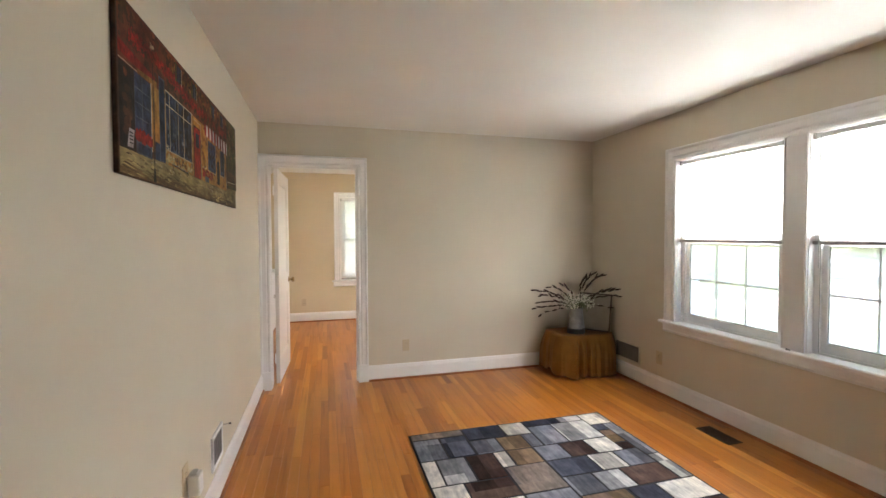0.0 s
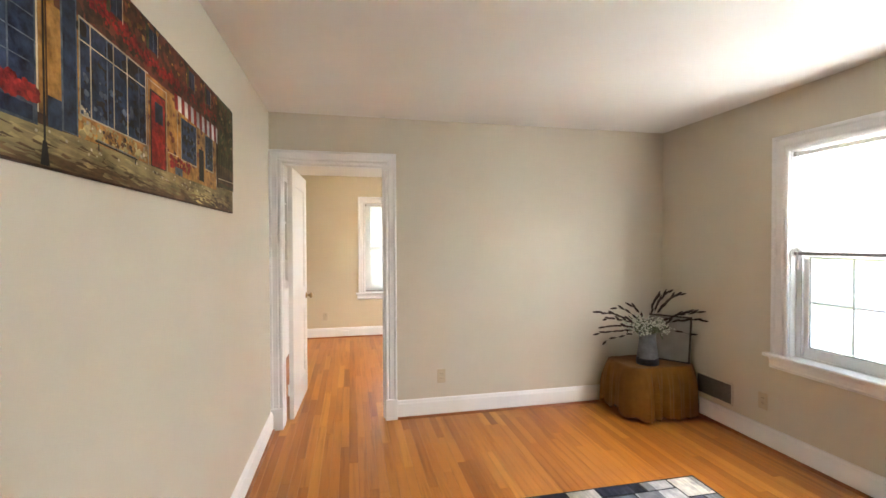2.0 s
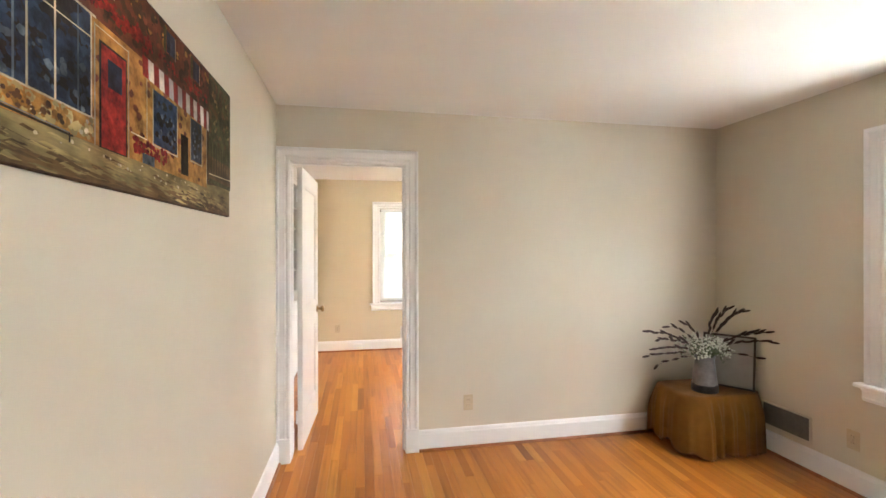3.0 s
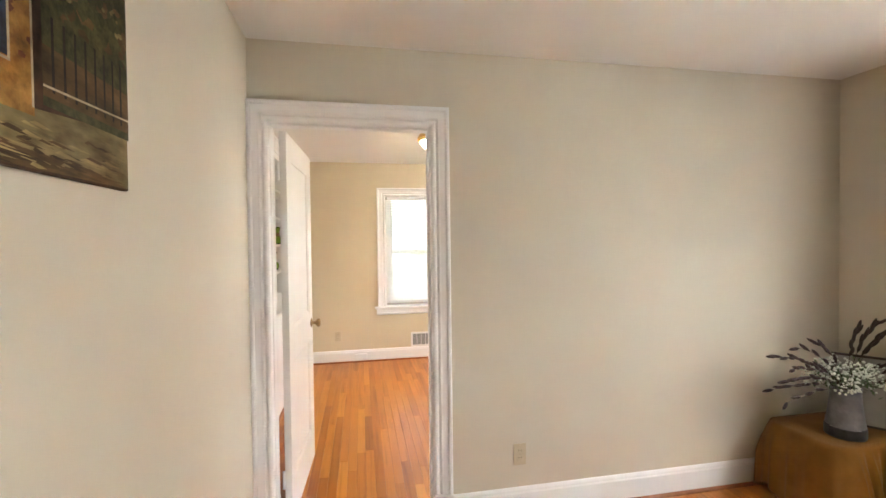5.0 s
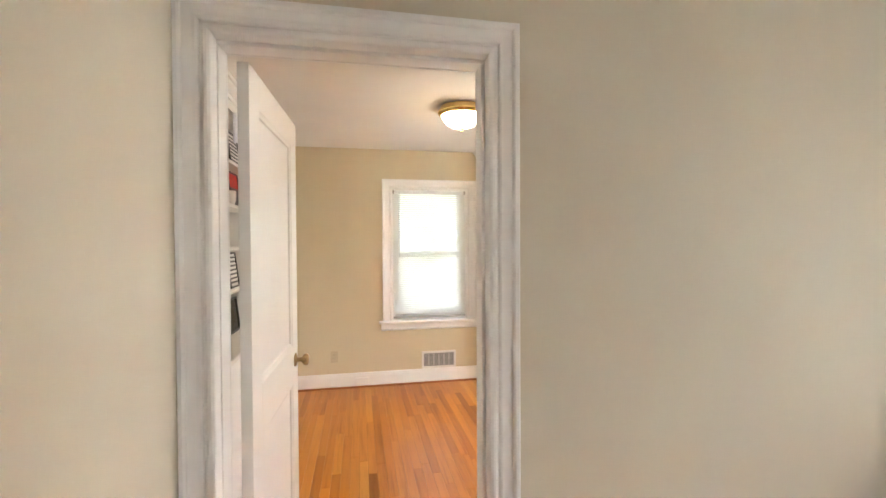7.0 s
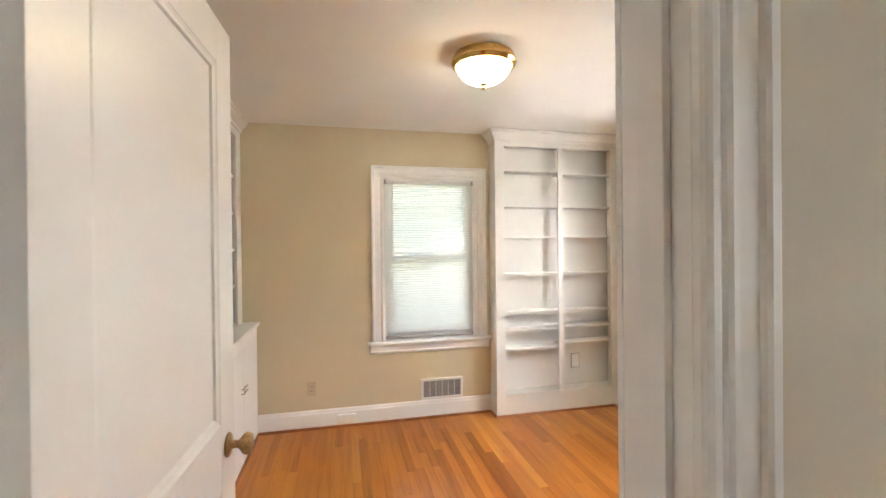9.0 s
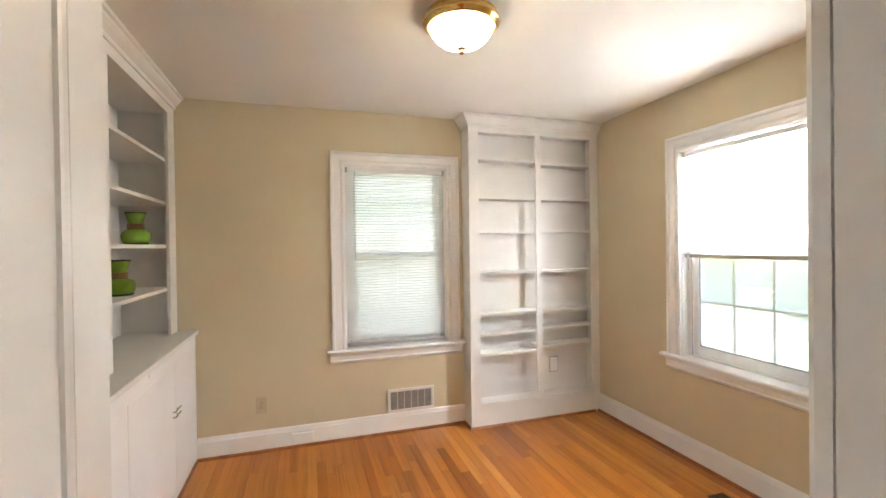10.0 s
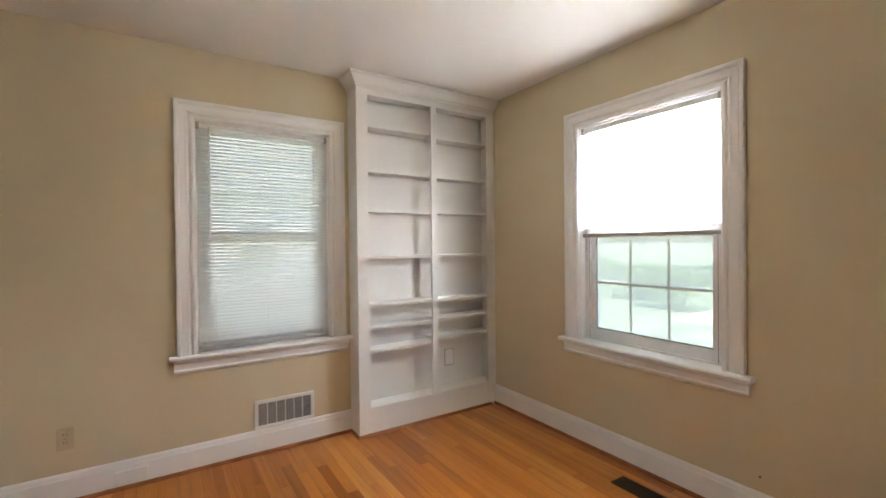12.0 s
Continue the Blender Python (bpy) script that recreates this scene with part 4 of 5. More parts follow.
def flower_vase():
    cx, cy, z0 = 2.480, 3.965, TABLE_TOP
    vase = thing("flower_vase", (cx, cy, z0), "grey metal jug vase filled with dried branches and white blossom", "vase")
    out = [(0.0, 0.0), (0.084, 0.0), (0.087, 0.006), (0.086, 0.05), (0.083, 0.056), (0.074, 0.12), (0.066, 0.19), (0.063, 0.232), (0.068, 0.25), (0.067, 0.254), (0.062, 0.25), (0.058, 0.232), (0.060, 0.19), (0.066, 0.1), (0.06, 0.02), (0.0, 0.02)]
    base = lathe(bmesh.new(), (cx, cy, z0), out[:4] + [(0.0865, 0.05), (0.083, 0.0525)], 40, "z", False)
    part("base", base, M_ZINC_DARK, vase, "dark band at the foot", True)
    part("body", lathe(bmesh.new(), (cx, cy, z0), out[4:], 40, "z", False), M_ZINC, vase, "", True)
    rnd = random.Random(11)
    stalks, seeds, blossom, leaves = bmesh.new(), bmesh.new(), bmesh.new(), bmesh.new()

    def seed(p, d, length):
        d = Vector(d).normalized()
        tube(seeds, [Vector(p), Vector(p) + d * length * 0.3, Vector(p) + d * length * 0.7, Vector(p) + d * length], [0.003, 0.0085, 0.008, 0.003], 6)

    neck = Vector((cx, cy, z0 + 0.245))
    # long dark branches: to one side, to the other and upright
    for dx, dy, dz, n in ((-0.46, -0.02, 0.20, 9), (-0.44, -0.10, 0.16, 8), (-0.43, 0.02, 0.02, 6), (-0.42, -0.06, 0.09, 8), (-0.40, -0.03, -0.03, 4), (-0.26, 0.03, 0.22, 4), (0.29, -0.20, 0.20, 7), (0.26, -0.26, 0.15, 6),
                          (0.15, -0.04, 0.34, 7), (0.20, -0.06, 0.31, 7), (0.10, 0.02, 0.29, 6), (0.21, -0.10, 0.33, 6), (0.26, -0.15, 0.18, 4), (-0.10, 0.05, 0.22, 4), (0.22, -0.20, 0.03, 3)):
        tip = neck + Vector((dx, dy, dz))
        ctrl = neck + Vector((dx * 0.4, dy * 0.4, dz * 0.65 + 0.05))
        pts = [(1 - t) ** 2 * neck + 2 * t * (1 - t) * ctrl + t * t * tip for t in [i / 8 for i in range(9)]]
        tube(stalks, [neck - Vector((0, 0, 0.12)), *pts], [0.0013] * 9 + [0.0007], 5)
        for i in range(n):
            t = 0.42 + 0.58 * i / max(1, n - 1)
            p = (1 - t) ** 2 * neck + 2 * t * (1 - t) * ctrl + t * t * tip
            d = (2 * (1 - t) * (ctrl - neck) + 2 * t * (tip - ctrl)).normalized()
            seed(p, d + Vector((rnd.uniform(-0.3, 0.3), rnd.uniform(-0.3, 0.3), rnd.uniform(-0.2, 0.3))), rnd.uniform(0.045, 0.075))
    # blossom sprigs
    for _ in range(46):
        a, e = rnd.uniform(0, 6.283), rnd.uniform(0.15, 1.2)
        tip = neck + Vector((math.cos(a) * math.cos(e) * rnd.uniform(0.12, 0.23), math.sin(a) * math.cos(e) * rnd.uniform(0.10, 0.17), 0.02 + math.sin(e) * rnd.uniform(0.06, 0.15)))
        tube(stalks, [neck - Vector((0, 0, 0.08)), neck + (tip - neck) * 0.5 + Vector((0, 0, 0.02)), tip], 0.0011, 4)
        for _ in range(10):
            c = tip + Vector((rnd.gauss(0, 0.022), rnd.gauss(0, 0.022), rnd.gauss(0, 0.018)))
            bmesh.ops.create_icosphere(blossom, subdivisions=1, radius=rnd.uniform(0.004, 0.008), matrix=Matrix.Translation(c))
        for _ in range(12):
            c = neck + (tip - neck) * rnd.uniform(0.3, 1.0) + Vector((rnd.gauss(0, 0.018), rnd.gauss(0, 0.018), rnd.gauss(0, 0.014)))
            d = Vector((rnd.gauss(0, 1), rnd.gauss(0, 1), rnd.gauss(0.3, 0.7))).normalized() * rnd.uniform(0.02, 0.038)
            u = d.cross(Vector((0.2, 0.5, 0.8))).normalized() * 0.006
            vs = [leaves.verts.new(q) for q in (c, c + d * 0.5 + u, c + d, c + d * 0.5 - u)]
            leaves.faces.new(vs)
    tagged(part("stalks", stalks, M_STALK, vase, "thin dry brown stalks"), kind="stuff")
    tagged(part("seed_spray", seeds, M_SEED, vase, "dark brown slender seed heads"), kind="stuff")
    tagged(part("blossom", blossom, M_BLOSSOM, vase, "tiny cream-white blossoms"), kind="stuff")
    tagged(part("foliage", leaves, M_SPRIG, vase, "small grey-green leaves"), kind="stuff")


flower_vase()

M_FRAME = plain("dark_bronze_frame", (0.055, 0.036, 0.026), 0.45, 0.2, spread=0.3, scale=60)


def frame_glass(nt, p):
    nt.links.new(ramp(nt, noise_out(nt, coords(nt), 5.0), [(0.3, (0.27, 0.25, 0.215)), (0.7, (0.36, 0.335, 0.29))]), p.inputs["Base Color"])
    p.inputs["Roughness"].default_value = 0.12


M_PRINT = material("pale_print_under_glass", frame_glass)


def leaning_frame():
    """A picture frame that leans back across the corner."""
    a, b = Vector((2.60, 4.13, TABLE_TOP)), Vector((2.80, 3.86, TABLE_TOP))
    ob = thing("picture_frame", (a + b) / 2, "dark thin-framed pale picture leaning in the corner on the table", "picture frame")
    s_dir = (b - a).normalized()
    back = s_dir.cross(Vector((0, 0, 1)))
    if back.x < 0:
        back = -back
    back.normalize()
    up = (Vector((0, 0, 1)) + back * 0.2).normalized()
    nrm = -s_dir.cross(up).normalized()
    if nrm.dot(back) > 0:
        nrm = -nrm
    w, h, f, t = 0.335, 0.385, 0.014, 0.016
    m = lambda s, z, d: a + s_dir * s + up * z + nrm * d
    for lo, hi in (((0, 0.002, 0), (w, f, t)), ((0, h - f, 0), (w, h, t)), ((0, f, 0), (f, h - f, t)), ((w - f, f, 0), (w, h - f, t))):
        part("frame_bar", box_bm(lo, hi, m, 0.0015), M_FRAME, ob)
    part("print", box_bm((f, f, 0.003), (w - f, h - f, 0.007), m), M_PRINT, ob, "pale glazed print")


leaning_frame()


# ---- outlets, grilles, vents ----
def outlet(m, s, z, label="ivory duplex wall outlet with a matching cover plate", mat=None, kind_name="wall_outlet"):
    mat = mat or M_IVORY
    ob = thing(kind_name, m(s, z, 0), label, "outlet", "wall outlets")
    w, h = 0.035, 0.057
    part("cover_plate", box_bm((s - w, z - h, 0.0005), (s + w, z + h, 0.006), m, 0.002), mat, ob)
    for dz in (-0.0195, 0.0195):
        face = part("receptacle", box_bm((s - 0.0165, z + dz - 0.0135, 0.006), (s + 0.0165, z + dz + 0.0135, 0.0085), m, 0.002), mat, ob)
        for ds in (-0.0065, 0.0065):
            part("slot", box_bm((s + ds - 0.0012, z + dz - 0.001, 0.0086), (s + ds + 0.0012, z + dz + 0.0075, 0.0089), m), M_SLOT, face)
    bm = bmesh.new()
    c = m(s, z, 0.0065)
    bmesh.ops.create_icosphere(bm, subdivisions=1, radius=0.0028, matrix=Matrix.Translation(c))
    part("screw", bm, M_CHROME, ob)
    return ob


outlet(far1, 0.806, 0.325)
outlet(right1, 3.30, 0.312)
outlet(far2, -0.295, 0.323)
outlet(left1, 2.105, 0.40)


def plug_adapter():
    ob = thing("plug_adapter", left1(2.125, 0.37, 0.01), "white plastic plug-in adapter in the wall outlet", "adapter")
    part("housing", box_bm((2.10, 0.318, 0.0095), (2.158, 0.405, 0.058), left1, 0.006), M_WHITE_PLASTIC, ob)
    part("cap", box_bm((2.108, 0.395, 0.02), (2.15, 0.415, 0.045), left1, 0.004), M_WHITE_PLASTIC, ob)


plug_adapter()


def wall_grille(m, s0, s1, z0, z1, rim, fins, label, mat_rim, mat_fin):
    """A return-air grille: a bevelled rim and standing fins before painted duct shade."""
    ob = thing("wall_vent", m((s0 + s1) / 2, z0, 0), label, "vent", "wall vents")
    for lo, hi in (((s0, z0, 0.0005), (s1, z0 + rim, 0.012)), ((s0, z1 - rim, 0.0005), (s1, z1, 0.012)), ((s0, z0 + rim, 0.0005), (s0 + rim, z1 - rim, 0.012)), ((s1 - rim, z0 + rim, 0.0005), (s1, z1 - rim, 0.012))):
        part("rim", box_bm(lo, hi, m, 0.003), mat_rim, ob)
    # Flat black plate, painted for the shade inside the duct.
    part("duct", box_bm((s0 + rim, z0 + rim, 0.0004), (s1 - rim, z1 - rim, 0.0012), m), M_SLOT, ob, "black plate painted for the shaded duct")
    n = fins
    step = (s1 - s0 - 2 * rim) / n
    for k in range(n):
        s = s0 + rim + step * (k + 0.5)
        part("fin", box_bm((s - step * 0.41, z0 + rim, 0.0015), (s + step * 0.41, z1 - rim, 0.0085), m), mat_fin, ob)
    return ob


wall_grille(right1, 3.54, 3.89, 0.183, 0.352, 0.012, 26, "dark grey metal return-air grille above the baseboard", M_WALL, plain("grille_grey", (0.16, 0.14, 0.13), 0.5, 0.2))
wall_grille(left1, 2.52, 2.74, 0.195, 0.375, 0.022, 14, "cream-painted metal wall vent with grey fins", M_TRIM, M_GREY_METAL)
g = wall_grille(far2, 0.59, 0.955, 0.152, 0.33, 0.022, 24, "cream-rimmed metal wall vent with grey fins", M_SHELF, plain("light_grey_fin", (0.30, 0.295, 0.285), 0.45, 0.2))
for k in range(1, 6):
    s = 0.612 + 0.0535 * k
    part("divider", box_bm((s - 0.0018, 0.174, 0.009), (s + 0.0018, 0.308, 0.0105), far2), M_SHELF, g)
part("lever", box_bm((0.905, 0.235, 0.009), (0.925, 0.245, 0.02), far2, 0.002), M_GREY_METAL, g)


def lever_stop():
    ob = thing("wall_lever", left1(2.80, 0.335, 0.0), "small metal damper lever on the wall beside the vent", "lever")
    part("stem", tube(bmesh.new(), [left1(2.80, 0.332, 0.0), left1(2.80, 0.334, 0.03)], 0.003, 8), M_CHROME, ob)
    part("tip", tube(bmesh.new(), [left1(2.80, 0.334, 0.0305), left1(2.80, 0.335, 0.042)], 0.006, 8), M_GREY_METAL, ob)


lever_stop()


def floor_register(x0, x1, y0, y1):
    ob = thing("floor_vent", ((x0 + x1) / 2, (y0 + y1) / 2, 0), "dark brown metal floor register set in the boards", "vent", "floor registers")
    for lo, hi in (((x0, y0, 0.0005), (x0 + 0.012, y1, 0.005)), ((x1 - 0.012, y0, 0.0005), (x1, y1, 0.005)), ((x0 + 0.012, y0, 0.0005), (x1 - 0.012, y0 + 0.012, 0.005)), ((x0 + 0.012, y1 - 0.012, 0.0005), (x1 - 0.012, y1, 0.005))):
        part("rim", box_bm(lo, hi, None, 0.0015), M_BRONZE, ob)
    # Black sheet under the bars paints the unlit depth of the register.
    part("duct", box_bm((x0 + 0.012, y0 + 0.012, 0.0004), (x1 - 0.012, y1 - 0.012, 0.001)), M_SLOT, ob)
    n = 18
    for k in range(n):
        y = y0 + 0.016 + (y1 - y0 - 0.032) * (k + 0.5) / n
        part("bar", box_bm((x0 + 0.012, y - 0.0035, 0.0012), (x1 - 0.012, y + 0.0035, 0.004)), M_BRONZE, ob)


floor_register(2.62, 2.745, 2.37, 2.635)
floor_register(2.125, 2.235, 5.83, 6.095)


def small_hook():
    ob = thing("wall_mark", right2(5.50, 0.22, 0), "small dark screw head in the cream wall", "screw")
    part("screw_head", tube(bmesh.new(), [right2(5.50, 0.22, 0.0), right2(5.50, 0.22, 0.006)], 0.006, 8), M_OLD_BRASS, ob)


def sill_screw():
    ob = thing("screw", right1(2.18, SILL, 0.03), "small dark screw lying on the white window sill", "screw")
    part("shank", tube(bmesh.new(), [right1(2.168, SILL + 0.004, 0.026), right1(2.186, SILL + 0.004, 0.032)], 0.003, 8), M_SLOT, ob)
    part("head", tube(bmesh.new(), [right1(2.186, SILL + 0.0065, 0.032), right1(2.19, SILL + 0.0065, 0.0333)], 0.006, 10), M_SLOT, ob)


sill_screw()


# ---- study: bookcase ----
def bookcase():
    x0, x1, y0, y1, z1 = 1.211, RIGHT2 - 0.002, 7.345, FAR2 - 0.002, CEIL - 0.002
    ob = thing("bookcase", ((x0 + x1) / 2, (y0 + y1) / 2, 0), "tall white painted built-in bookcase with empty shelves", "bookcase")
    t = 0.02
    yf = y0 + t
    lo_open, hi_open, mid = 0.187, 2.288, (1.788, 1.834)
    lx, rx = 1.292, 2.300
    part("side_panel", box_bm((x0, yf, 0.001), (x0 + t, y1, z1 - 0.085)), M_SHELF, ob)
    part("side_panel", box_bm((x1 - t, yf, 0.001), (x1, y1, z1)), M_SHELF, ob)
    part("back_panel", box_bm((x0 + t, y1 - 0.01, 0.001), (x1 - t, y1, z1)), M_SHELF, ob)
    for name, a, b in (("stile", (x0, y0, 0.001), (lx, yf - 0.0005, z1 - 0.085)), ("stile", (rx, y0, 0.001), (x1, yf - 0.0005, z1 - 0.085)), ("stile", (mid[0], y0, lo_open), (mid[1], yf - 0.0005, hi_open)),
                       ("top_rail", (lx, y0, hi_open), (rx, yf - 0.0005, z1 - 0.085)), ("base_rail", (lx, y0, 0.001), (rx, yf - 0.0005, lo_open))):
        part(name, box_bm(a, b, None, 0.0008), M_SHELF, ob)
    part("bottom_shelf", box_bm((x0 + t, yf, lo_open - 0.025), (x1 - t, y1 - 0.0105, lo_open - 0.006)), M_SHELF, ob)
    part("top_panel", box_bm((x0 + t, yf, hi_open + 0.02), (x1 - t, y1 - 0.0105, hi_open + 0.04)), M_SHELF, ob)
    for (a, b), zs in (((x0 + t + 0.001, 1.8105), (2.102, 1.797, 1.530, 1.210, 0.884, 0.727, 0.570)), ((1.8115, x1 - t - 0.001), (2.085, 1.795, 1.533, 1.208, 0.880, 0.740, 0.594))):
        for z in zs:
            part("shelf", box_bm((a, yf + 0.001, z - 0.021), (b, y1 - 0.0108, z), None, 0.001), M_SHELF, ob)
    prof = [(0.085, 0.0), (0.085, 0.008), (0.075, 0.012), (0.065, 0.012), (0.045, 0.03), (0.03, 0.042), (0.02, 0.046), (0.015, 0.058), (0.0, 0.06), (0.0, 0.0)]
    bm = bmesh.new()
    loft(bm, [[(x0 - o, y1, z1 - dz) for dz, o in prof], [(x0 - o, y0 - o, z1 - dz) for dz, o in prof], [(x1, y0 - o, z1 - dz) for dz, o in prof]])
    part("crown_moulding", bm, M_SHELF, ob)
    sh = [(0.001, 0.0), (0.001, 0.014), (0.007, 0.013), (0.013, 0.009), (0.017, 0.004), (0.018, 0.0)]
    bm = bmesh.new()
    loft(bm, [[(x0 - 0.001 - o, FAR2 - 0.034, z) for z, o in sh], [(x0 - 0.001 - o, y0 - 0.001 - o, z) for z, o in sh], [(x1 - 0.05, y0 - 0.001 - o, z) for z, o in sh]])
    part("shoe_moulding", bm, M_SHOE, ob, "reddish stained wood strip")
    # Grey backing that draws the thin shadow round the cover plate.
    part("gasket", box_bm((1.980, y1 - 0.0145, 0.330), (2.063, y1 - 0.0101, 0.460)), M_BEAD_SHADE, ob, "grey outline painted for the shadow gap round the plate")
    part("cover_plate", box_bm((1.985, y1 - 0.0185, 0.335), (2.058, y1 - 0.0101, 0.455), None, 0.0025), M_TRIM, ob, "blank white cover plate")


bookcase()


# ---- study: built-in cabinets with shelves above ----
CAB_X, SHELF_X, CAB_TOP = -0.697, -0.80, 0.878
CAB_Y0, CAB_Y1 = NEAR2 + 0.115, FAR2 - 0.002


def base_cabinet():
    ob = thing("base_cabinet", (CAB_X, (CAB_Y0 + CAB_Y1) / 2, 0), "white painted built-in base cabinet with flush doors", "cabinet")
    part("body", box_bm((LEFT2 + 0.002, CAB_Y0, 0.001), (CAB_X - 0.019, CAB_Y1, CAB_TOP - 0.026)), M_TRIM, ob)
    fr = lambda s, z, d: Vector((CAB_X - 0.0185 + d, s, z))
    edges = [CAB_Y0, 5.02, 5.68, 6.345, 7.02, CAB_Y1 - 0.03]
    part("face_frame", box_bm((CAB_Y0, 0.001, 0), (CAB_Y1, 0.06, 0.0185), fr), M_TRIM, ob)
    part("face_frame", box_bm((CAB_Y0, 0.775, 0), (CAB_Y1, CAB_TOP - 0.0265, 0.0185), fr), M_TRIM, ob)
    part("face_frame", box_bm((edges[-1] + 0.001, 0.0605, 0), (CAB_Y1, 0.7745, 0.0185), fr), M_TRIM, ob)
    part("pull_out_board", box_bm((6.60, 0.812, 0.0187), (6.985, 0.83, 0.0215), fr, 0.001), M_TRIM, ob, "edge of a pull-out board")
    for k, (a, b) in enumerate(zip(edges, edges[1:])):
        door = part("cabinet_door", box_bm((a + 0.0015, 0.062, 0.0), (b - 0.0015, 0.7735, 0.0188), fr, 0.0015), M_TRIM, ob)
        s = b - 0.035 if k % 2 else a + 0.03
        for dz in (0.0, 0.03):
            bm = tube(bmesh.new(), [fr(s - 0.012, 0.487 + dz, 0.0188), fr(s - 0.012, 0.487 + dz, 0.032), fr(s + 0.018, 0.49 + dz, 0.034)], 0.0042, 8)
            part("catch", bm, M_CHROME, door, "small nickel turn catch")
    sh = [(0.001, 0.0), (0.001, 0.014), (0.007, 0.013), (0.013, 0.009), (0.017, 0.004), (0.018, 0.0)]
    bm = bmesh.new()
    loft(bm, [[(CAB_X + 0.001 + o, y, z) for z, o in sh] for y in (CAB_Y0, CAB_Y1 - 0.034)])
    part("shoe_moulding", bm, M_SHOE, ob, "reddish stained wood strip")
    top = solid("countertop", box_bm((LEFT2 + 0.002, CAB_Y0 - 0.01, CAB_TOP - 0.0255), (CAB_X + 0.022, CAB_Y1, CAB_TOP), None, 0.004), M_SHELF, "white painted wooden countertop over the base cabinet", "countertop", "")


base_cabinet()


def upper_shelves():
    z0 = CAB_TOP + 0.0005
    top = CEIL - 0.002
    ob = thing("wall_shelf_unit", (SHELF_X, (CAB_Y0 + CAB_Y1) / 2, z0), "white painted built-in open shelves standing on the countertop", "shelf unit")
    xb = LEFT2 + 0.012
    part("back_panel", box_bm((LEFT2 + 0.002, CAB_Y0, z0), (xb - 0.0005, CAB_Y1, top)), M_SHELF, ob)
    stiles = [(CAB_Y0, 4.70), (5.50, 5.58), (6.42, 6.50), (7.367, CAB_Y1)]
    for a, b in stiles:
        part("stile", box_bm((SHELF_X - 0.02, a, z0), (SHELF_X, b, 2.278), None, 0.001), M_SHELF, ob)
    for c in (CAB_Y0 + 0.011, 5.54, 6.46, CAB_Y1 - 0.011):
        part("upright", box_bm((xb, c - 0.01, z0), (SHELF_X - 0.0205, c + 0.01, 2.30)), M_SHELF, ob)
    part("frieze", box_bm((SHELF_X - 0.02, CAB_Y0, 2.2785), (SHELF_X, CAB_Y1, top)), M_SHELF, ob)
    part("top_panel", box_bm((xb, CAB_Y0, 2.3005), (SHELF_X - 0.0205, CAB_Y1, 2.32)), M_SHELF, ob)
    for a, b in ((CAB_Y0 + 0.0215, 5.5295), (5.5505, 6.4495), (6.4705, CAB_Y1 - 0.0215)):
        for z in (1.990, 1.718, 1.447, 1.176):
            part("shelf", box_bm((xb, a, z - 0.02), (SHELF_X - 0.0208, b, z), None, 0.001), M_SHELF, ob)
    prof = [(0.085, 0.0), (0.085, 0.008), (0.075, 0.012), (0.065, 0.012), (0.045, 0.03), (0.03, 0.042), (0.02, 0.046), (0.015, 0.058), (0.0, 0.06), (0.0, 0.0)]
    bm = bmesh.new()
    loft(bm, [[(SHELF_X + 0.0005 + o, y, top - dz) for dz, o in prof] for y in (CAB_Y0, CAB_Y1)])
    part("crown_moulding", bm, M_SHELF, ob)


upper_shelves()


def green_glass(nt, p):
    p.inputs["Base Color"].default_value = (0.20, 0.50, 0.03, 1)
    p.inputs["Roughness"].default_value = 0.06
    p.inputs["Transmission Weight"].default_value = 0.55
    p.inputs["IOR"].default_value = 1.3
    nt.links.new(ramp(nt, noise_out(nt, coords(nt), 20.0), [(0.3, (0.30, 0.52, 0.05)), (0.7, (0.44, 0.68, 0.12))]), p.inputs["Base Color"])


M_GREEN_GLASS = material("green_glass", green_glass)
M_GREEN_DARK = plain("dark_green_glass_rim", (0.01, 0.035, 0.006), 0.1)
M_ROPE = plain("brown_rope", (0.20, 0.095, 0.035), 0.85, spread=0.4, scale=150, relief=0.5)


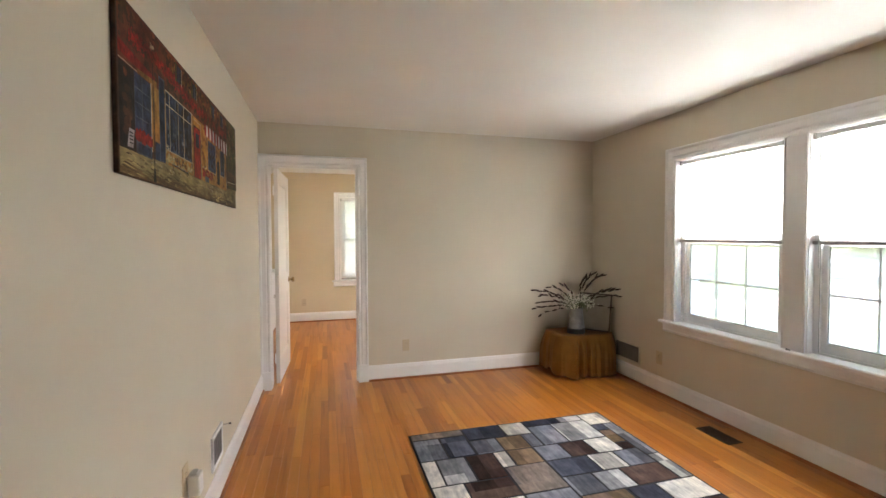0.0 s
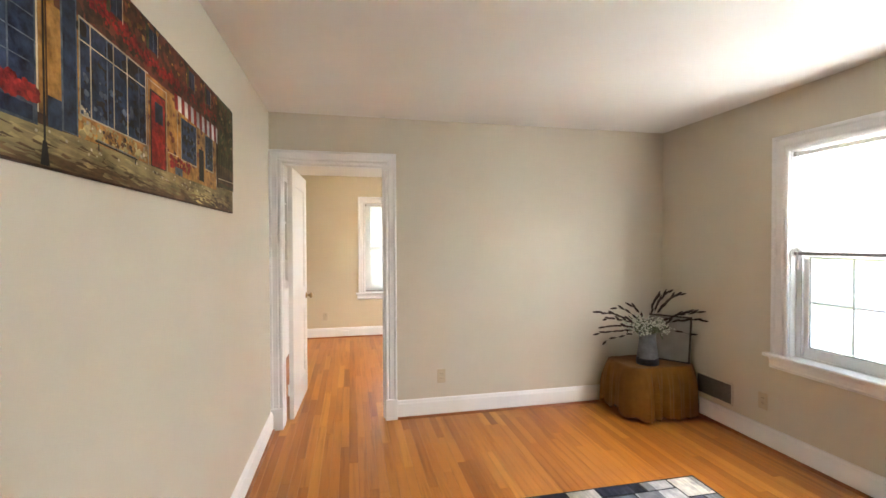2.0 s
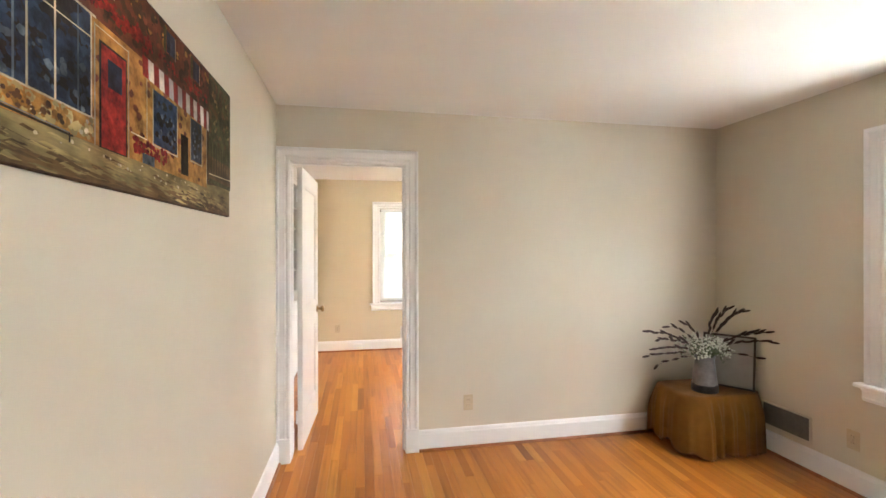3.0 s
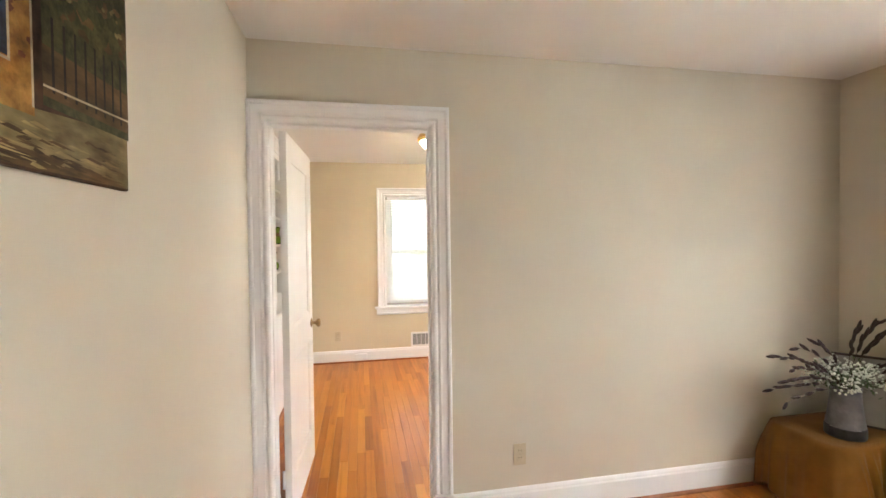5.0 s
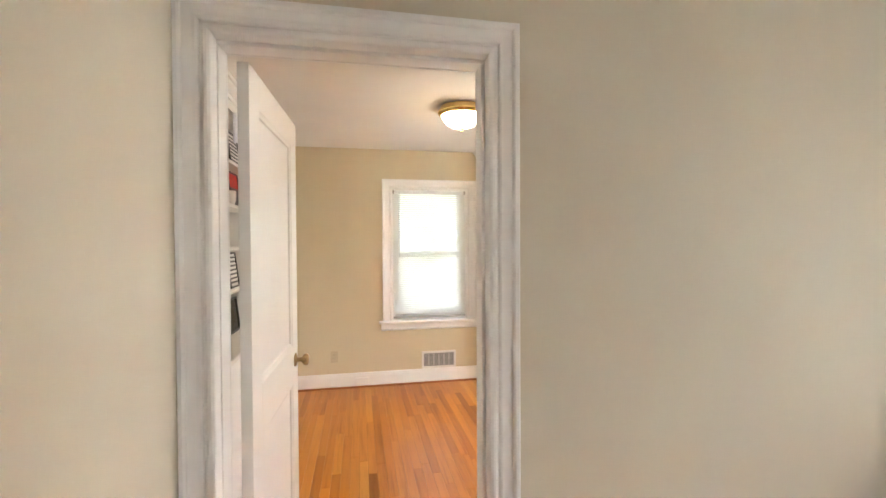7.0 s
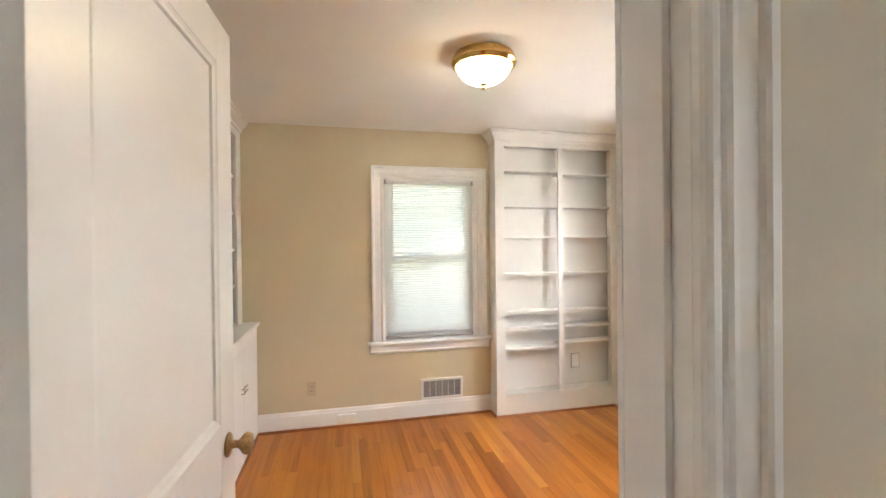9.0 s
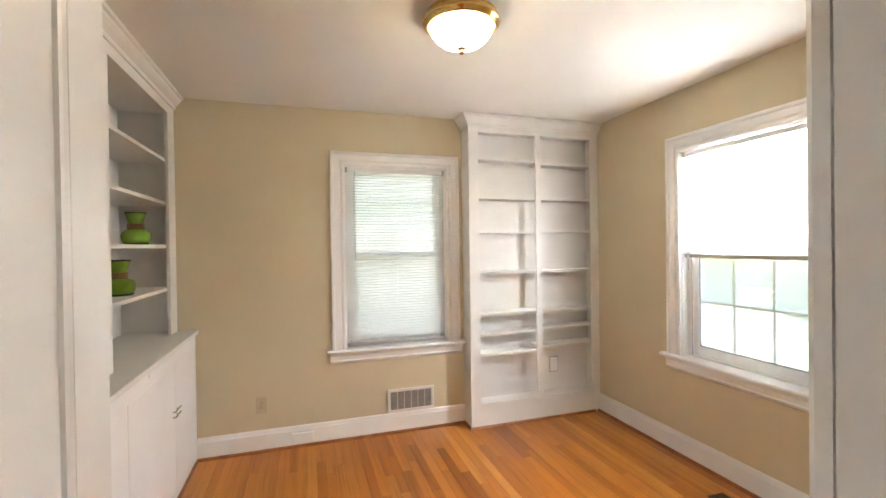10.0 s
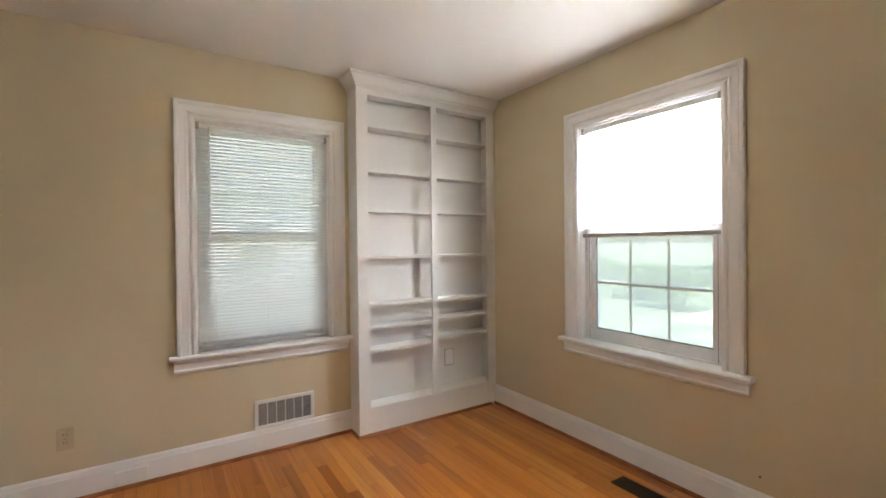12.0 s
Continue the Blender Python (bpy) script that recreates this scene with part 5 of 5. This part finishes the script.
def green_vase(x, y, z):
    ob = thing("green_vase", (x, y, z), "bright green glass vase with a brown rope round its neck", "vase", "green vases")
    c = (x, y, z)
    part("bowl", lathe(bmesh.new(), c, [(0.0, 0.012), (0.066, 0.012), (0.073, 0.03), (0.074, 0.055), (0.066, 0.078), (0.047, 0.088), (0.040, 0.092), (0.036, 0.092), (0.044, 0.084), (0.062, 0.074), (0.069, 0.055), (0.068, 0.032), (0.0, 0.018)], 36, "z", False), M_GREEN_GLASS, ob, "", True)
    part("foot", lathe(bmesh.new(), c, [(0.0, 0.0005), (0.062, 0.0005), (0.067, 0.006), (0.066, 0.0118), (0.0, 0.0118)], 36, "z", False), M_GREEN_DARK, ob, "dark green foot", True)
    bm = bmesh.new()
    for k in range(5):
        lathe(bm, (x, y, z + 0.0955 + 0.0062 * k), [(0.038, -0.003), (0.0425, -0.002), (0.044, 0.0), (0.0425, 0.002), (0.038, 0.003)], 28, "z", False)
    part("rope", bm, M_ROPE, ob, "brown rope winding", True)
    part("neck", lathe(bmesh.new(), c, [(0.036, 0.0925), (0.0375, 0.124), (0.041, 0.145), (0.053, 0.183), (0.050, 0.183), (0.038, 0.146), (0.034, 0.124), (0.033, 0.0925)], 36, "z", False), M_GREEN_GLASS, ob, "", True)
    part("rim", lathe(bmesh.new(), c, [(0.049, 0.1835), (0.055, 0.1835), (0.0565, 0.187), (0.055, 0.19), (0.049, 0.19)], 36, "z", False), M_GREEN_DARK, ob, "dark green lip", True)
    return ob


v = green_vase(-0.93, 7.205, 1.447)
copy_thing(v, pose(-0.93, 6.95, 1.176))

# small things in the bays nearer the door
M_BLACK = plain("black_lacquer", (0.012, 0.011, 0.011), 0.3)
M_REDP = plain("red_print", (0.42, 0.018, 0.014), 0.5, spread=0.4, scale=60)
M_PHOTO = plain("dark_photo", (0.03, 0.025, 0.022), 0.25, spread=0.9, scale=22)
M_PAPER = plain("white_print", (0.75, 0.74, 0.71), 0.5, spread=0.05)


def shelf_photo(x, y, z, w, h, name, label, face, bars=False):
    ob = thing(name, (x, y, z), label, "picture")
    m = lambda s, zz, d: Vector((x + d + 0.12 * -zz, y + s, z + zz))
    for lo, hi in (((-w, 0.0005, 0), (w, 0.012, 0.014)), ((-w, h - 0.012, 0), (w, h, 0.014)), ((-w, 0.012, 0), (-w + 0.012, h - 0.012, 0.014)), ((w - 0.012, 0.012, 0), (w, h - 0.012, 0.014))):
        part("frame_bar", box_bm(lo, hi, m, 0.001), M_BLACK, ob)
    part("print", box_bm((-w + 0.012, 0.012, 0.003), (w - 0.012, h - 0.012, 0.008), m), face, ob)
    if bars:
        for k in range(7):
            zz = 0.03 + (h - 0.06) * k / 6.4
            part("stripe", box_bm((-w + 0.02, zz, 0.0082), (w - 0.02, zz + 0.012, 0.009), m), M_BLACK, ob)
    return ob


shelf_photo(-0.87, 6.13, CAB_TOP, 0.13, 0.225, "photo_frame", "dark framed photograph standing on the countertop", M_PHOTO)
shelf_photo(-0.87, 6.2, 1.990, 0.12, 0.225, "striped_print", "small black and white patterned print on a shelf", M_PAPER, True)
red = shelf_photo(-0.87, 6.21, 1.718, 0.12, 0.235, "red_print", "small red and black picture on a shelf", M_REDP)


part("mount", box_bm((6.21 - 0.108, 1.73, -0.8655), (6.21 + 0.108, 1.845, -0.8635), lambda s, z, d: Vector((d + 0.12 * -(z - 1.718) + 0.004, s, z))), M_BLACK, red, "black lower half of the picture")


def mug(x, y, z):
    ob = thing("mug", (x, y, z), "small white china cup on a shelf", "cup")
    part("bowl", lathe(bmesh.new(), (x, y, z), [(0.0, 0.0005), (0.028, 0.0005), (0.036, 0.02), (0.038, 0.085), (0.035, 0.085), (0.032, 0.02), (0.0, 0.006)], 28, "z", False), M_PAPER, ob, "", True)
    pts = [(x + 0.0, y + 0.037 + 0.024 * math.sin(a), z + 0.045 - 0.027 * math.cos(a)) for a in [math.pi * k / 8 for k in range(9)]]
    part("handle", tube(bmesh.new(), pts, 0.0045, 8), M_PAPER, ob, "", True)


mug(-0.845, 5.985, 1.718)
shelf_photo(-0.87, 6.15, 1.176, 0.1, 0.235, "patterned_print", "small framed black and white patterned print on a shelf", M_PAPER, True)


def bud_vase(x, y, z):
    ob = thing("bud_vase", (x, y, z), "round white bud vase with a pale green flower", "vase")
    part("globe", lathe(bmesh.new(), (x, y, z), [(0.0, 0.0005), (0.02, 0.0005), (0.036, 0.018), (0.04, 0.038), (0.034, 0.058), (0.014, 0.072), (0.012, 0.078), (0.0, 0.076)], 28, "z", False), M_PAPER, ob, "", True)
    part("stem", tube(bmesh.new(), [(x, y, z + 0.07), (x + 0.004, y + 0.004, z + 0.12), (x + 0.006, y + 0.01, z + 0.165)], 0.002, 6), M_SPRIG, ob)
    bm = bmesh.new()
    rnd = random.Random(4)
    for k in range(26):
        a, e = rnd.uniform(0, 6.283), rnd.uniform(-0.4, 1.4)
        d = Vector((math.cos(a) * math.cos(e), math.sin(a) * math.cos(e), math.sin(e)))
        c = Vector((x + 0.006, y + 0.01, z + 0.17))
        u = d.cross(Vector((0.3, 0.4, 0.85))).normalized() * 0.014
        bm.faces.new([bm.verts.new(q) for q in (c, c + d * 0.03 + u, c + d * 0.052, c + d * 0.03 - u)])
    part("flower_head", bm, plain("pale_green_petal", (0.42, 0.47, 0.16), 0.7, spread=0.2), ob, "pale yellow-green petals")


bud_vase(-0.93, 5.08, 1.447)


# ---- study: ceiling light, baseboard outlet ----
def glow(nt, p):
    p.inputs["Base Color"].default_value = (0.9, 0.88, 0.82, 1)
    p.inputs["Emission Color"].default_value = (1.0, 0.84, 0.52, 1)
    p.inputs["Emission Strength"].default_value = 6.0
    p.inputs["Roughness"].default_value = 0.3


M_GLOW = material("lit_frosted_glass", glow)


def ceiling_light():
    c = (0.672, 6.01, CEIL)
    ob = thing("ceiling_light", c, "lit flush ceiling light with a brass ring and frosted bowl", "ceiling lamp")
    part("brass_ring", lathe(bmesh.new(), c, [(0.0, -0.001), (0.142, -0.001), (0.15, -0.004), (0.155, -0.012), (0.152, -0.018), (0.159, -0.022), (0.166, -0.034), (0.168, -0.044), (0.164, -0.052), (0.158, -0.055), (0.157, -0.061), (0.150, -0.066), (0.141, -0.066), (0.139, -0.05), (0.0, -0.05)], 64, "z", False), M_BRASS, ob, "polished brass ring", True)
    part("glass_bowl", lathe(bmesh.new(), c, [(0.1385, -0.06), (0.137, -0.070), (0.129, -0.088), (0.114, -0.108), (0.092, -0.126), (0.064, -0.139), (0.034, -0.147), (0.0, -0.149)], 48, "z", False), M_GLOW, ob, "glowing frosted glass bowl", True)
    part("finial", lathe(bmesh.new(), c, [(0.0, -0.1485), (0.019, -0.149), (0.020, -0.153), (0.010, -0.157), (0.008, -0.160), (0.0125, -0.165), (0.012, -0.171), (0.006, -0.177), (0.0, -0.179)], 20, "z", False), M_OLD_BRASS, ob, "brass finial", True)


ceiling_light()


def baseboard_outlet():
    ob = thing("baseboard_box", far2(-0.022, 0.065, 0.017), "white painted blank outlet cover on the baseboard", "outlet")
    part("cover_plate", box_bm((-0.094, 0.031, 0.0175), (0.048, 0.103, 0.034), far2, 0.003), M_TRIM, ob)


baseboard_outlet()
small_hook()


# ---- outdoors ----
def leaf_build(dark, light):
    def build(nt, p):
        geo = nt.nodes.new("ShaderNodeNewGeometry")
        nt.links.new(ramp(nt, geo.outputs["Random Per Island"], [(0.0, dark), (1.0, light)]), p.inputs["Base Color"])
        p.inputs["Roughness"].default_value = 0.6
        thin = nt.nodes.new("ShaderNodeBsdfTranslucent")
        nt.links.new(ramp(nt, geo.outputs["Random Per Island"], [(0.0, (0.18, 0.28, 0.04)), (1.0, (0.34, 0.44, 0.10))]), thin.inputs["Color"])
        mix = nt.nodes.new("ShaderNodeMixShader")
        mix.inputs[0].default_value = 0.45
        nt.links.new(p.outputs[0], mix.inputs[1])
        nt.links.new(thin.outputs[0], mix.inputs[2])
        nt.links.new(mix.outputs[0], nt.nodes["Material Output"].inputs["Surface"])
    return build


M_LEAF = material("leaf_green", leaf_build((0.06, 0.10, 0.025), (0.17, 0.23, 0.06)))
M_BARK = plain("bark", (0.10, 0.075, 0.055), 0.9, spread=0.35, scale=12, relief=0.6)
M_GRASS = plain("lawn_grass", (0.15, 0.19, 0.095), 0.9, spread=0.45, scale=1.5, relief=0.5)
M_ASPHALT = plain("asphalt", (0.055, 0.055, 0.057), 0.9, spread=0.2, scale=8, relief=0.3)
M_CONCRETE = plain("pale_concrete", (0.42, 0.41, 0.38), 0.85, spread=0.12, scale=5, relief=0.2)
M_SIDING = plain("white_siding", (0.78, 0.75, 0.73), 0.6, spread=0.05, scale=2)
M_BRICK = plain("pale_red_brick", (0.33, 0.19, 0.15), 0.85, spread=0.25, scale=9)
M_ROOF = plain("grey_shingle", (0.12, 0.115, 0.11), 0.9, spread=0.25, scale=10)
M_PANE = plain("dark_window_pane", (0.05, 0.06, 0.07), 0.08)
GROUND = -0.62
solid("ground", box_bm((-900, -900, GROUND - 0.3), (900, 900, GROUND)), M_GRASS, "mown green lawn round the house", "lawn")
solid("road", box_bm((19.5, -300, GROUND + 0.001), (26.0, 300, GROUND + 0.012)), M_ASPHALT, "grey asphalt street in front of the house", "road")
solid("pavement", box_bm((17.2, -300, GROUND + 0.001), (18.6, 300, GROUND + 0.05)), M_CONCRETE, "pale concrete footpath along the street", "pavement")
solid("driveway", box_bm((10.6, 7.6, GROUND + 0.001), (17.19, 10.6, GROUND + 0.03)), M_CONCRETE, "pale concrete driveway beside the lawn", "driveway")
solid("foundation", box_bm((LEFT2 - 0.12, BACK1 - 0.12, GROUND), (RIGHT1 + EXT, FAR1 + 0.06, -0.151)), M_BRICK, "brick foundation of the house", "foundation")
solid("foundation_study", box_bm((LEFT2 - 0.12, FAR1 + 0.061, GROUND), (RIGHT2 + EXT, FAR2 + EXT, -0.151)), M_BRICK, "brick foundation of the house", "foundation")
# Unseen roof, added so that its eaves keep high skylight off the floor.
bm = bmesh.new()
e0, e1, f0, f1, zr = LEFT2 - 0.6, RIGHT1 + EXT + 0.42, BACK1 - 0.6, FAR2 + EXT + 0.42, CEIL + 0.125
loft(bm, [[(e0, f0, zr), (e1, f0, zr), (e1, f1, zr), (e0, f1, zr)], [(e0, f0, zr + 0.15), (e1, f0, zr + 0.15), (e1, f1, zr + 0.15), (e0, f1, zr + 0.15)],
          [((e0 + e1) / 2 - 0.1, f0, zr + 1.6), ((e0 + e1) / 2 + 0.1, f0, zr + 1.6), ((e0 + e1) / 2 + 0.1, f1, zr + 1.6), ((e0 + e1) / 2 - 0.1, f1, zr + 1.6)]])
solid("roof", bm, M_ROOF, "unseen grey shingled roof added so its eaves cut high skylight", "roof")


def leaf_mass(bm, rnd, centre, radii, n, size):
    """Leaves scattered in uneven clumps through an ellipsoid."""
    clumps = []
    for _ in range(max(6, n // 60)):
        d = Vector((rnd.gauss(0, 1), rnd.gauss(0, 1), rnd.gauss(0, 1))).normalized() * rnd.uniform(0.35, 1.0)
        clumps.append((Vector(centre) + Vector((d.x * radii[0], d.y * radii[1], d.z * radii[2])), rnd.uniform(0.22, 0.5)))
    verts, faces = [], []
    for _ in range(n):
        c, s = clumps[rnd.randrange(len(clumps))]
        p = c + Vector((rnd.gauss(0, s * radii[0] * 0.5), rnd.gauss(0, s * radii[1] * 0.5), rnd.gauss(0, s * radii[2] * 0.5)))
        p.z = max(p.z, GROUND + 0.02)
        d = Vector((rnd.gauss(0, 1), rnd.gauss(0, 1), rnd.gauss(0, 0.8))).normalized() * size * rnd.uniform(0.6, 1.4)
        u = d.cross(Vector((rnd.gauss(0, 1), rnd.gauss(0, 1), rnd.gauss(0, 1)))).normalized() * size * 0.42
        k = len(verts)
        verts += [p, p + d * 0.5 + u, p + d, p + d * 0.5 - u]
        faces.append((k, k + 1, k + 2, k + 3))
    return verts, faces


def leaf_part(name, parent, rnd, centre, radii, n, size):
    verts, faces = leaf_mass(None, rnd, centre, radii, n, size)
    me = bpy.data.meshes.new(name)
    me.from_pydata(verts, [], faces)
    me.materials.append(M_LEAF)
    ob = new(name, me)
    ob.parent = parent
    ob.matrix_parent_inverse = parent.matrix_basis.inverted()
    return ob


def bush(x, y, r, h, seed_no):
    rnd = random.Random(seed_no)
    ob = thing("bush", (x, y, GROUND), "leafy green garden bush on the lawn", "bush", "garden bushes")
    bm = bmesh.new()
    for k in range(6):
        a = rnd.uniform(0, 6.283)
        tube(bm, [(x, y, GROUND - 0.02), (x + 0.3 * r * math.cos(a), y + 0.3 * r * math.sin(a), GROUND + h * 0.45), (x + 0.6 * r * math.cos(a), y + 0.6 * r * math.sin(a), GROUND + h * 0.8)], [0.03, 0.02, 0.008], 6)
    part("branches", bm, M_BARK, ob)
    leaf_part("crown", ob, rnd, (x, y, GROUND + h * 0.52), (r, r, h * 0.48), 1500, 0.11)


def tree(x, y, h, r, seed_no):
    rnd = random.Random(seed_no)
    ob = thing("tree", (x, y, GROUND), "broad green leafy tree by the street", "tree", "street trees")
    bm = bmesh.new()
    tube(bm, [(x, y, GROUND - 0.1), (x + 0.05, y, GROUND + h * 0.2), (x - 0.05, y + 0.1, GROUND + h * 0.5), (x, y, GROUND + h * 0.8)], [0.3, 0.22, 0.14, 0.05], 10)
    part("trunk", bm, M_BARK, ob)
    for k in range(7):
        a = k * 0.9 + rnd.uniform(-0.3, 0.3)
        z = GROUND + h * rnd.uniform(0.32, 0.55)
        bm = tube(bmesh.new(), [(x, y, z), (x + 0.5 * r * math.cos(a), y + 0.5 * r * math.sin(a), z + h * 0.14), (x + 0.9 * r * math.cos(a), y + 0.9 * r * math.sin(a), z + h * 0.22)], [0.09, 0.06, 0.02], 7)
        part("limb", bm, M_BARK, ob)
    leaf_part("crown", ob, rnd, (x, y, GROUND + h * 0.66), (r, r, h * 0.33), 5200, 0.26)


for k, (x, y, r, h) in enumerate(((12.4, 11.4, 1.0, 1.25), (13.6, 13.2, 1.2, 1.4), (13.2, 15.4, 1.0, 1.2), (14.8, 16.6, 1.3, 1.6), (1.6, 10.4, 0.7, 0.95), (0.4, 10.7, 0.8, 1.0), (2.8, 10.6, 0.7, 0.9))):
    bush(x, y, r, h, 30 + k)
for k, (x, y, h, r) in enumerate(((30.0, 18.0, 10.0, 4.2), (29.0, 30.0, 11.0, 4.6), (31.5, 8.0, 9.5, 4.0), (16.5, 24.0, 9.0, 3.6), (-4.0, 24.0, 10.0, 4.0), (6.5, 27.0, 11.0, 4.4))):
    tree(x, y, h, r, 60 + k)


def parked_car(x, y):
    ob = thing("parked_car", (x, y, GROUND), "pale blue parked car standing on the street", "car")
    paintwork = plain("pale_blue_car_paint", (0.42, 0.46, 0.55), 0.25, spread=0.03)
    dark = plain("car_glass", (0.02, 0.025, 0.03), 0.05)
    tyre_m, rim_m = plain("tyre_rubber", (0.02, 0.02, 0.02), 0.8), plain("alloy", (0.5, 0.5, 0.5), 0.3, 0.9)
    g = GROUND + 0.0125
    side = [(-2.15, 0.28), (-2.2, 0.62), (-2.05, 0.82), (-1.2, 0.92), (1.35, 0.95), (2.0, 0.86), (2.18, 0.6), (2.12, 0.28)]
    bm = bmesh.new()
    loft(bm, [[(x + dx * k, y + a, g + b) for a, b in side] for dx, k in ((-0.86, 0.93), (-0.86, 1), (0.86, 1), (0.86, 0.93))])
    bmesh.ops.bevel(bm, geom=bm.edges[:], offset=0.04, segments=2, affect="EDGES")
    part("body", bm, paintwork, ob)
    bm = bmesh.new()
    roofline = [(-1.25, 0.93), (-0.55, 1.4), (0.75, 1.43), (1.5, 0.96)]
    loft(bm, [[(x - 0.78, y + a, g + b) for a, b in roofline], [(x + 0.78, y + a, g + b) for a, b in roofline]])
    part("cabin", bm, dark, ob, "dark glazed cabin")
    part("roof", box_bm((x - 0.7, y - 0.55, g + 1.41), (x + 0.7, y + 0.78, g + 1.47), None, 0.02), paintwork, ob)
    for sx in (-0.80, 0.80):
        for dy in (-1.35, 1.3):
            w = part("wheel", lathe(bmesh.new(), (x + sx, y + dy, g + 0.32), [(0.0, -0.1), (0.28, -0.1), (0.32, -0.06), (0.32, 0.06), (0.28, 0.1), (0.0, 0.1)], 24, "x", False), tyre_m, ob, "", True)
            part("rim", lathe(bmesh.new(), (x + sx, y + dy, g + 0.32), [(0.0, -0.11), (0.2, -0.105), (0.2, 0.105), (0.0, 0.11)], 20, "x", False), rim_m, w)
    return ob


parked_car(22.5, 12.6)


def neighbour_house(x0, x1, y0, y1, h, label, wall_mat):
    ob = thing("house", ((x0 + x1) / 2, y0, GROUND), label, "house")
    part("wall", box_bm((x0, y0, GROUND), (x1, y1, GROUND + h)), wall_mat, ob)
    bm = bmesh.new()
    ym = (y0 + y1) / 2
    loft(bm, [[(x, y0 - 0.4, GROUND + h - 0.05), (x, y1 + 0.4, GROUND + h - 0.05), (x, ym, GROUND + h + 2.4)] for x in (x0 - 0.4, x1 + 0.4)])
    part("roof", bm, M_ROOF, ob, "grey shingled pitched roof")
    n = max(2, int((x1 - x0) / 1.9))
    for k in range(n):
        cx = x0 + (x1 - x0) * (k + 0.5) / n
        win = part("window", box_bm((cx - 0.5, y0 - 0.06, GROUND + 1.25), (cx + 0.5, y0 - 0.001, GROUND + 2.65)), M_VINYL, ob)
        for dz in (0, 0.68):
            part("pane", box_bm((cx - 0.42, y0 - 0.07, GROUND + 1.32 + dz), (cx + 0.42, y0 - 0.0601, GROUND + 1.92 + dz)), M_PANE, win)
    return ob


neighbour_house(-5.0, 7.5, 17.5, 26.0, 3.4, "white sided neighbouring house with a grey roof", M_SIDING)


def porch_post(x, y):
    ob = thing("post", (x, y, GROUND), "slim pale blue painted post on the lawn", "post")
    part("shaft", box_bm((x - 0.05, y - 0.05, GROUND - 0.02), (x + 0.05, y + 0.05, 2.2), None, 0.006), plain("pale_blue_paint", (0.40, 0.50, 0.62), 0.5, spread=0.05), ob)
    part("cap", box_bm((x - 0.07, y - 0.07, 2.2005), (x + 0.07, y + 0.07, 2.24), None, 0.01), M_SIDING, ob)


porch_post(6.0, 6.0)


# ---- floors, strip by strip ----
floor = solid("floor", box_bm((LEFT2 - 0.119, BACK1 - 0.119, -0.15), (RIGHT1 + EXT - 0.001, FAR2 + EXT - 0.001, -0.0045)), M_SUBFLOOR, "narrow varnished orange oak strip floor", "floor")
STRIP = 0.0572
plank_meshes = {}


def plank_mesh(length):
    """One bevelled strip, its origin at one end; strips of one length share it."""
    key = round(length, 2)
    if key not in plank_meshes:
        w, L, b = STRIP / 2 - 0.0003, key / 2 - 0.0003, 0.0007
        bm = bmesh.new()
        vr = loft(bm, [[(-w, -L, -0.018), (w, -L, -0.018), (w, L, -0.018), (-w, L, -0.018)], [(-w, -L, -b), (w, -L, -b), (w, L, -b), (-w, L, -b)],
                       [(-w + b, -L + b, 0), (w - b, -L + b, 0), (w - b, L - b, 0), (-w + b, L - b, 0)]], True, False)
        bm.faces.new(vr[-1])
        plank_meshes[key] = mesh_of(bm, "floor_strip", M_OAK)
    return plank_meshes[key], key


rest_v, rest_f, strips = [], [], 0
prnd = random.Random(3)
x_lo, y_lo, y_hi = LEFT2 - 0.02, BACK1 - 0.01, FAR2 + 0.01
for i in range(int((RIGHT1 + 0.02 - x_lo) / STRIP) + 1):
    cx = x_lo + STRIP * (i + 0.5)
    y = y_lo - prnd.uniform(0.0, 0.1)
    while y < y_hi - 0.02:
        L = prnd.choice((0.45, 0.6, 0.8, 0.95, 1.1, 1.3, 1.5))
        if y_hi - (y + L) < 0.25:
            L = round(y_hi - y, 2)
        me, key = plank_mesh(L)
        cy = y + key / 2
        y += key
        if (cx < LEFT1 - 0.05 and y < FAR1) or (cx > RIGHT2 + 0.05 and y - key > NEAR2):
            continue
        if y > 2.4 and y - key < 6.4 and cx < 2.0 and strips < 300:
            strips += 1
            o = bpy.data.objects.new("floor_strip", me)
            scene.collection.objects.link(o)
            o.location = (cx, cy, 0.0)
            o.parent = floor
        else:
            k = len(rest_v)
            rest_v += [(v.co.x + cx, v.co.y + cy, v.co.z) for v in me.vertices]
            rest_f += [tuple(k + q for q in p.vertices) for p in me.polygons]
me = bpy.data.meshes.new("floor_strips")
me.from_pydata(rest_v, [], rest_f)
me.materials.append(M_OAK)
o = new("floor_strips", me)
o.parent = floor
tagged(o, kind="stuff")
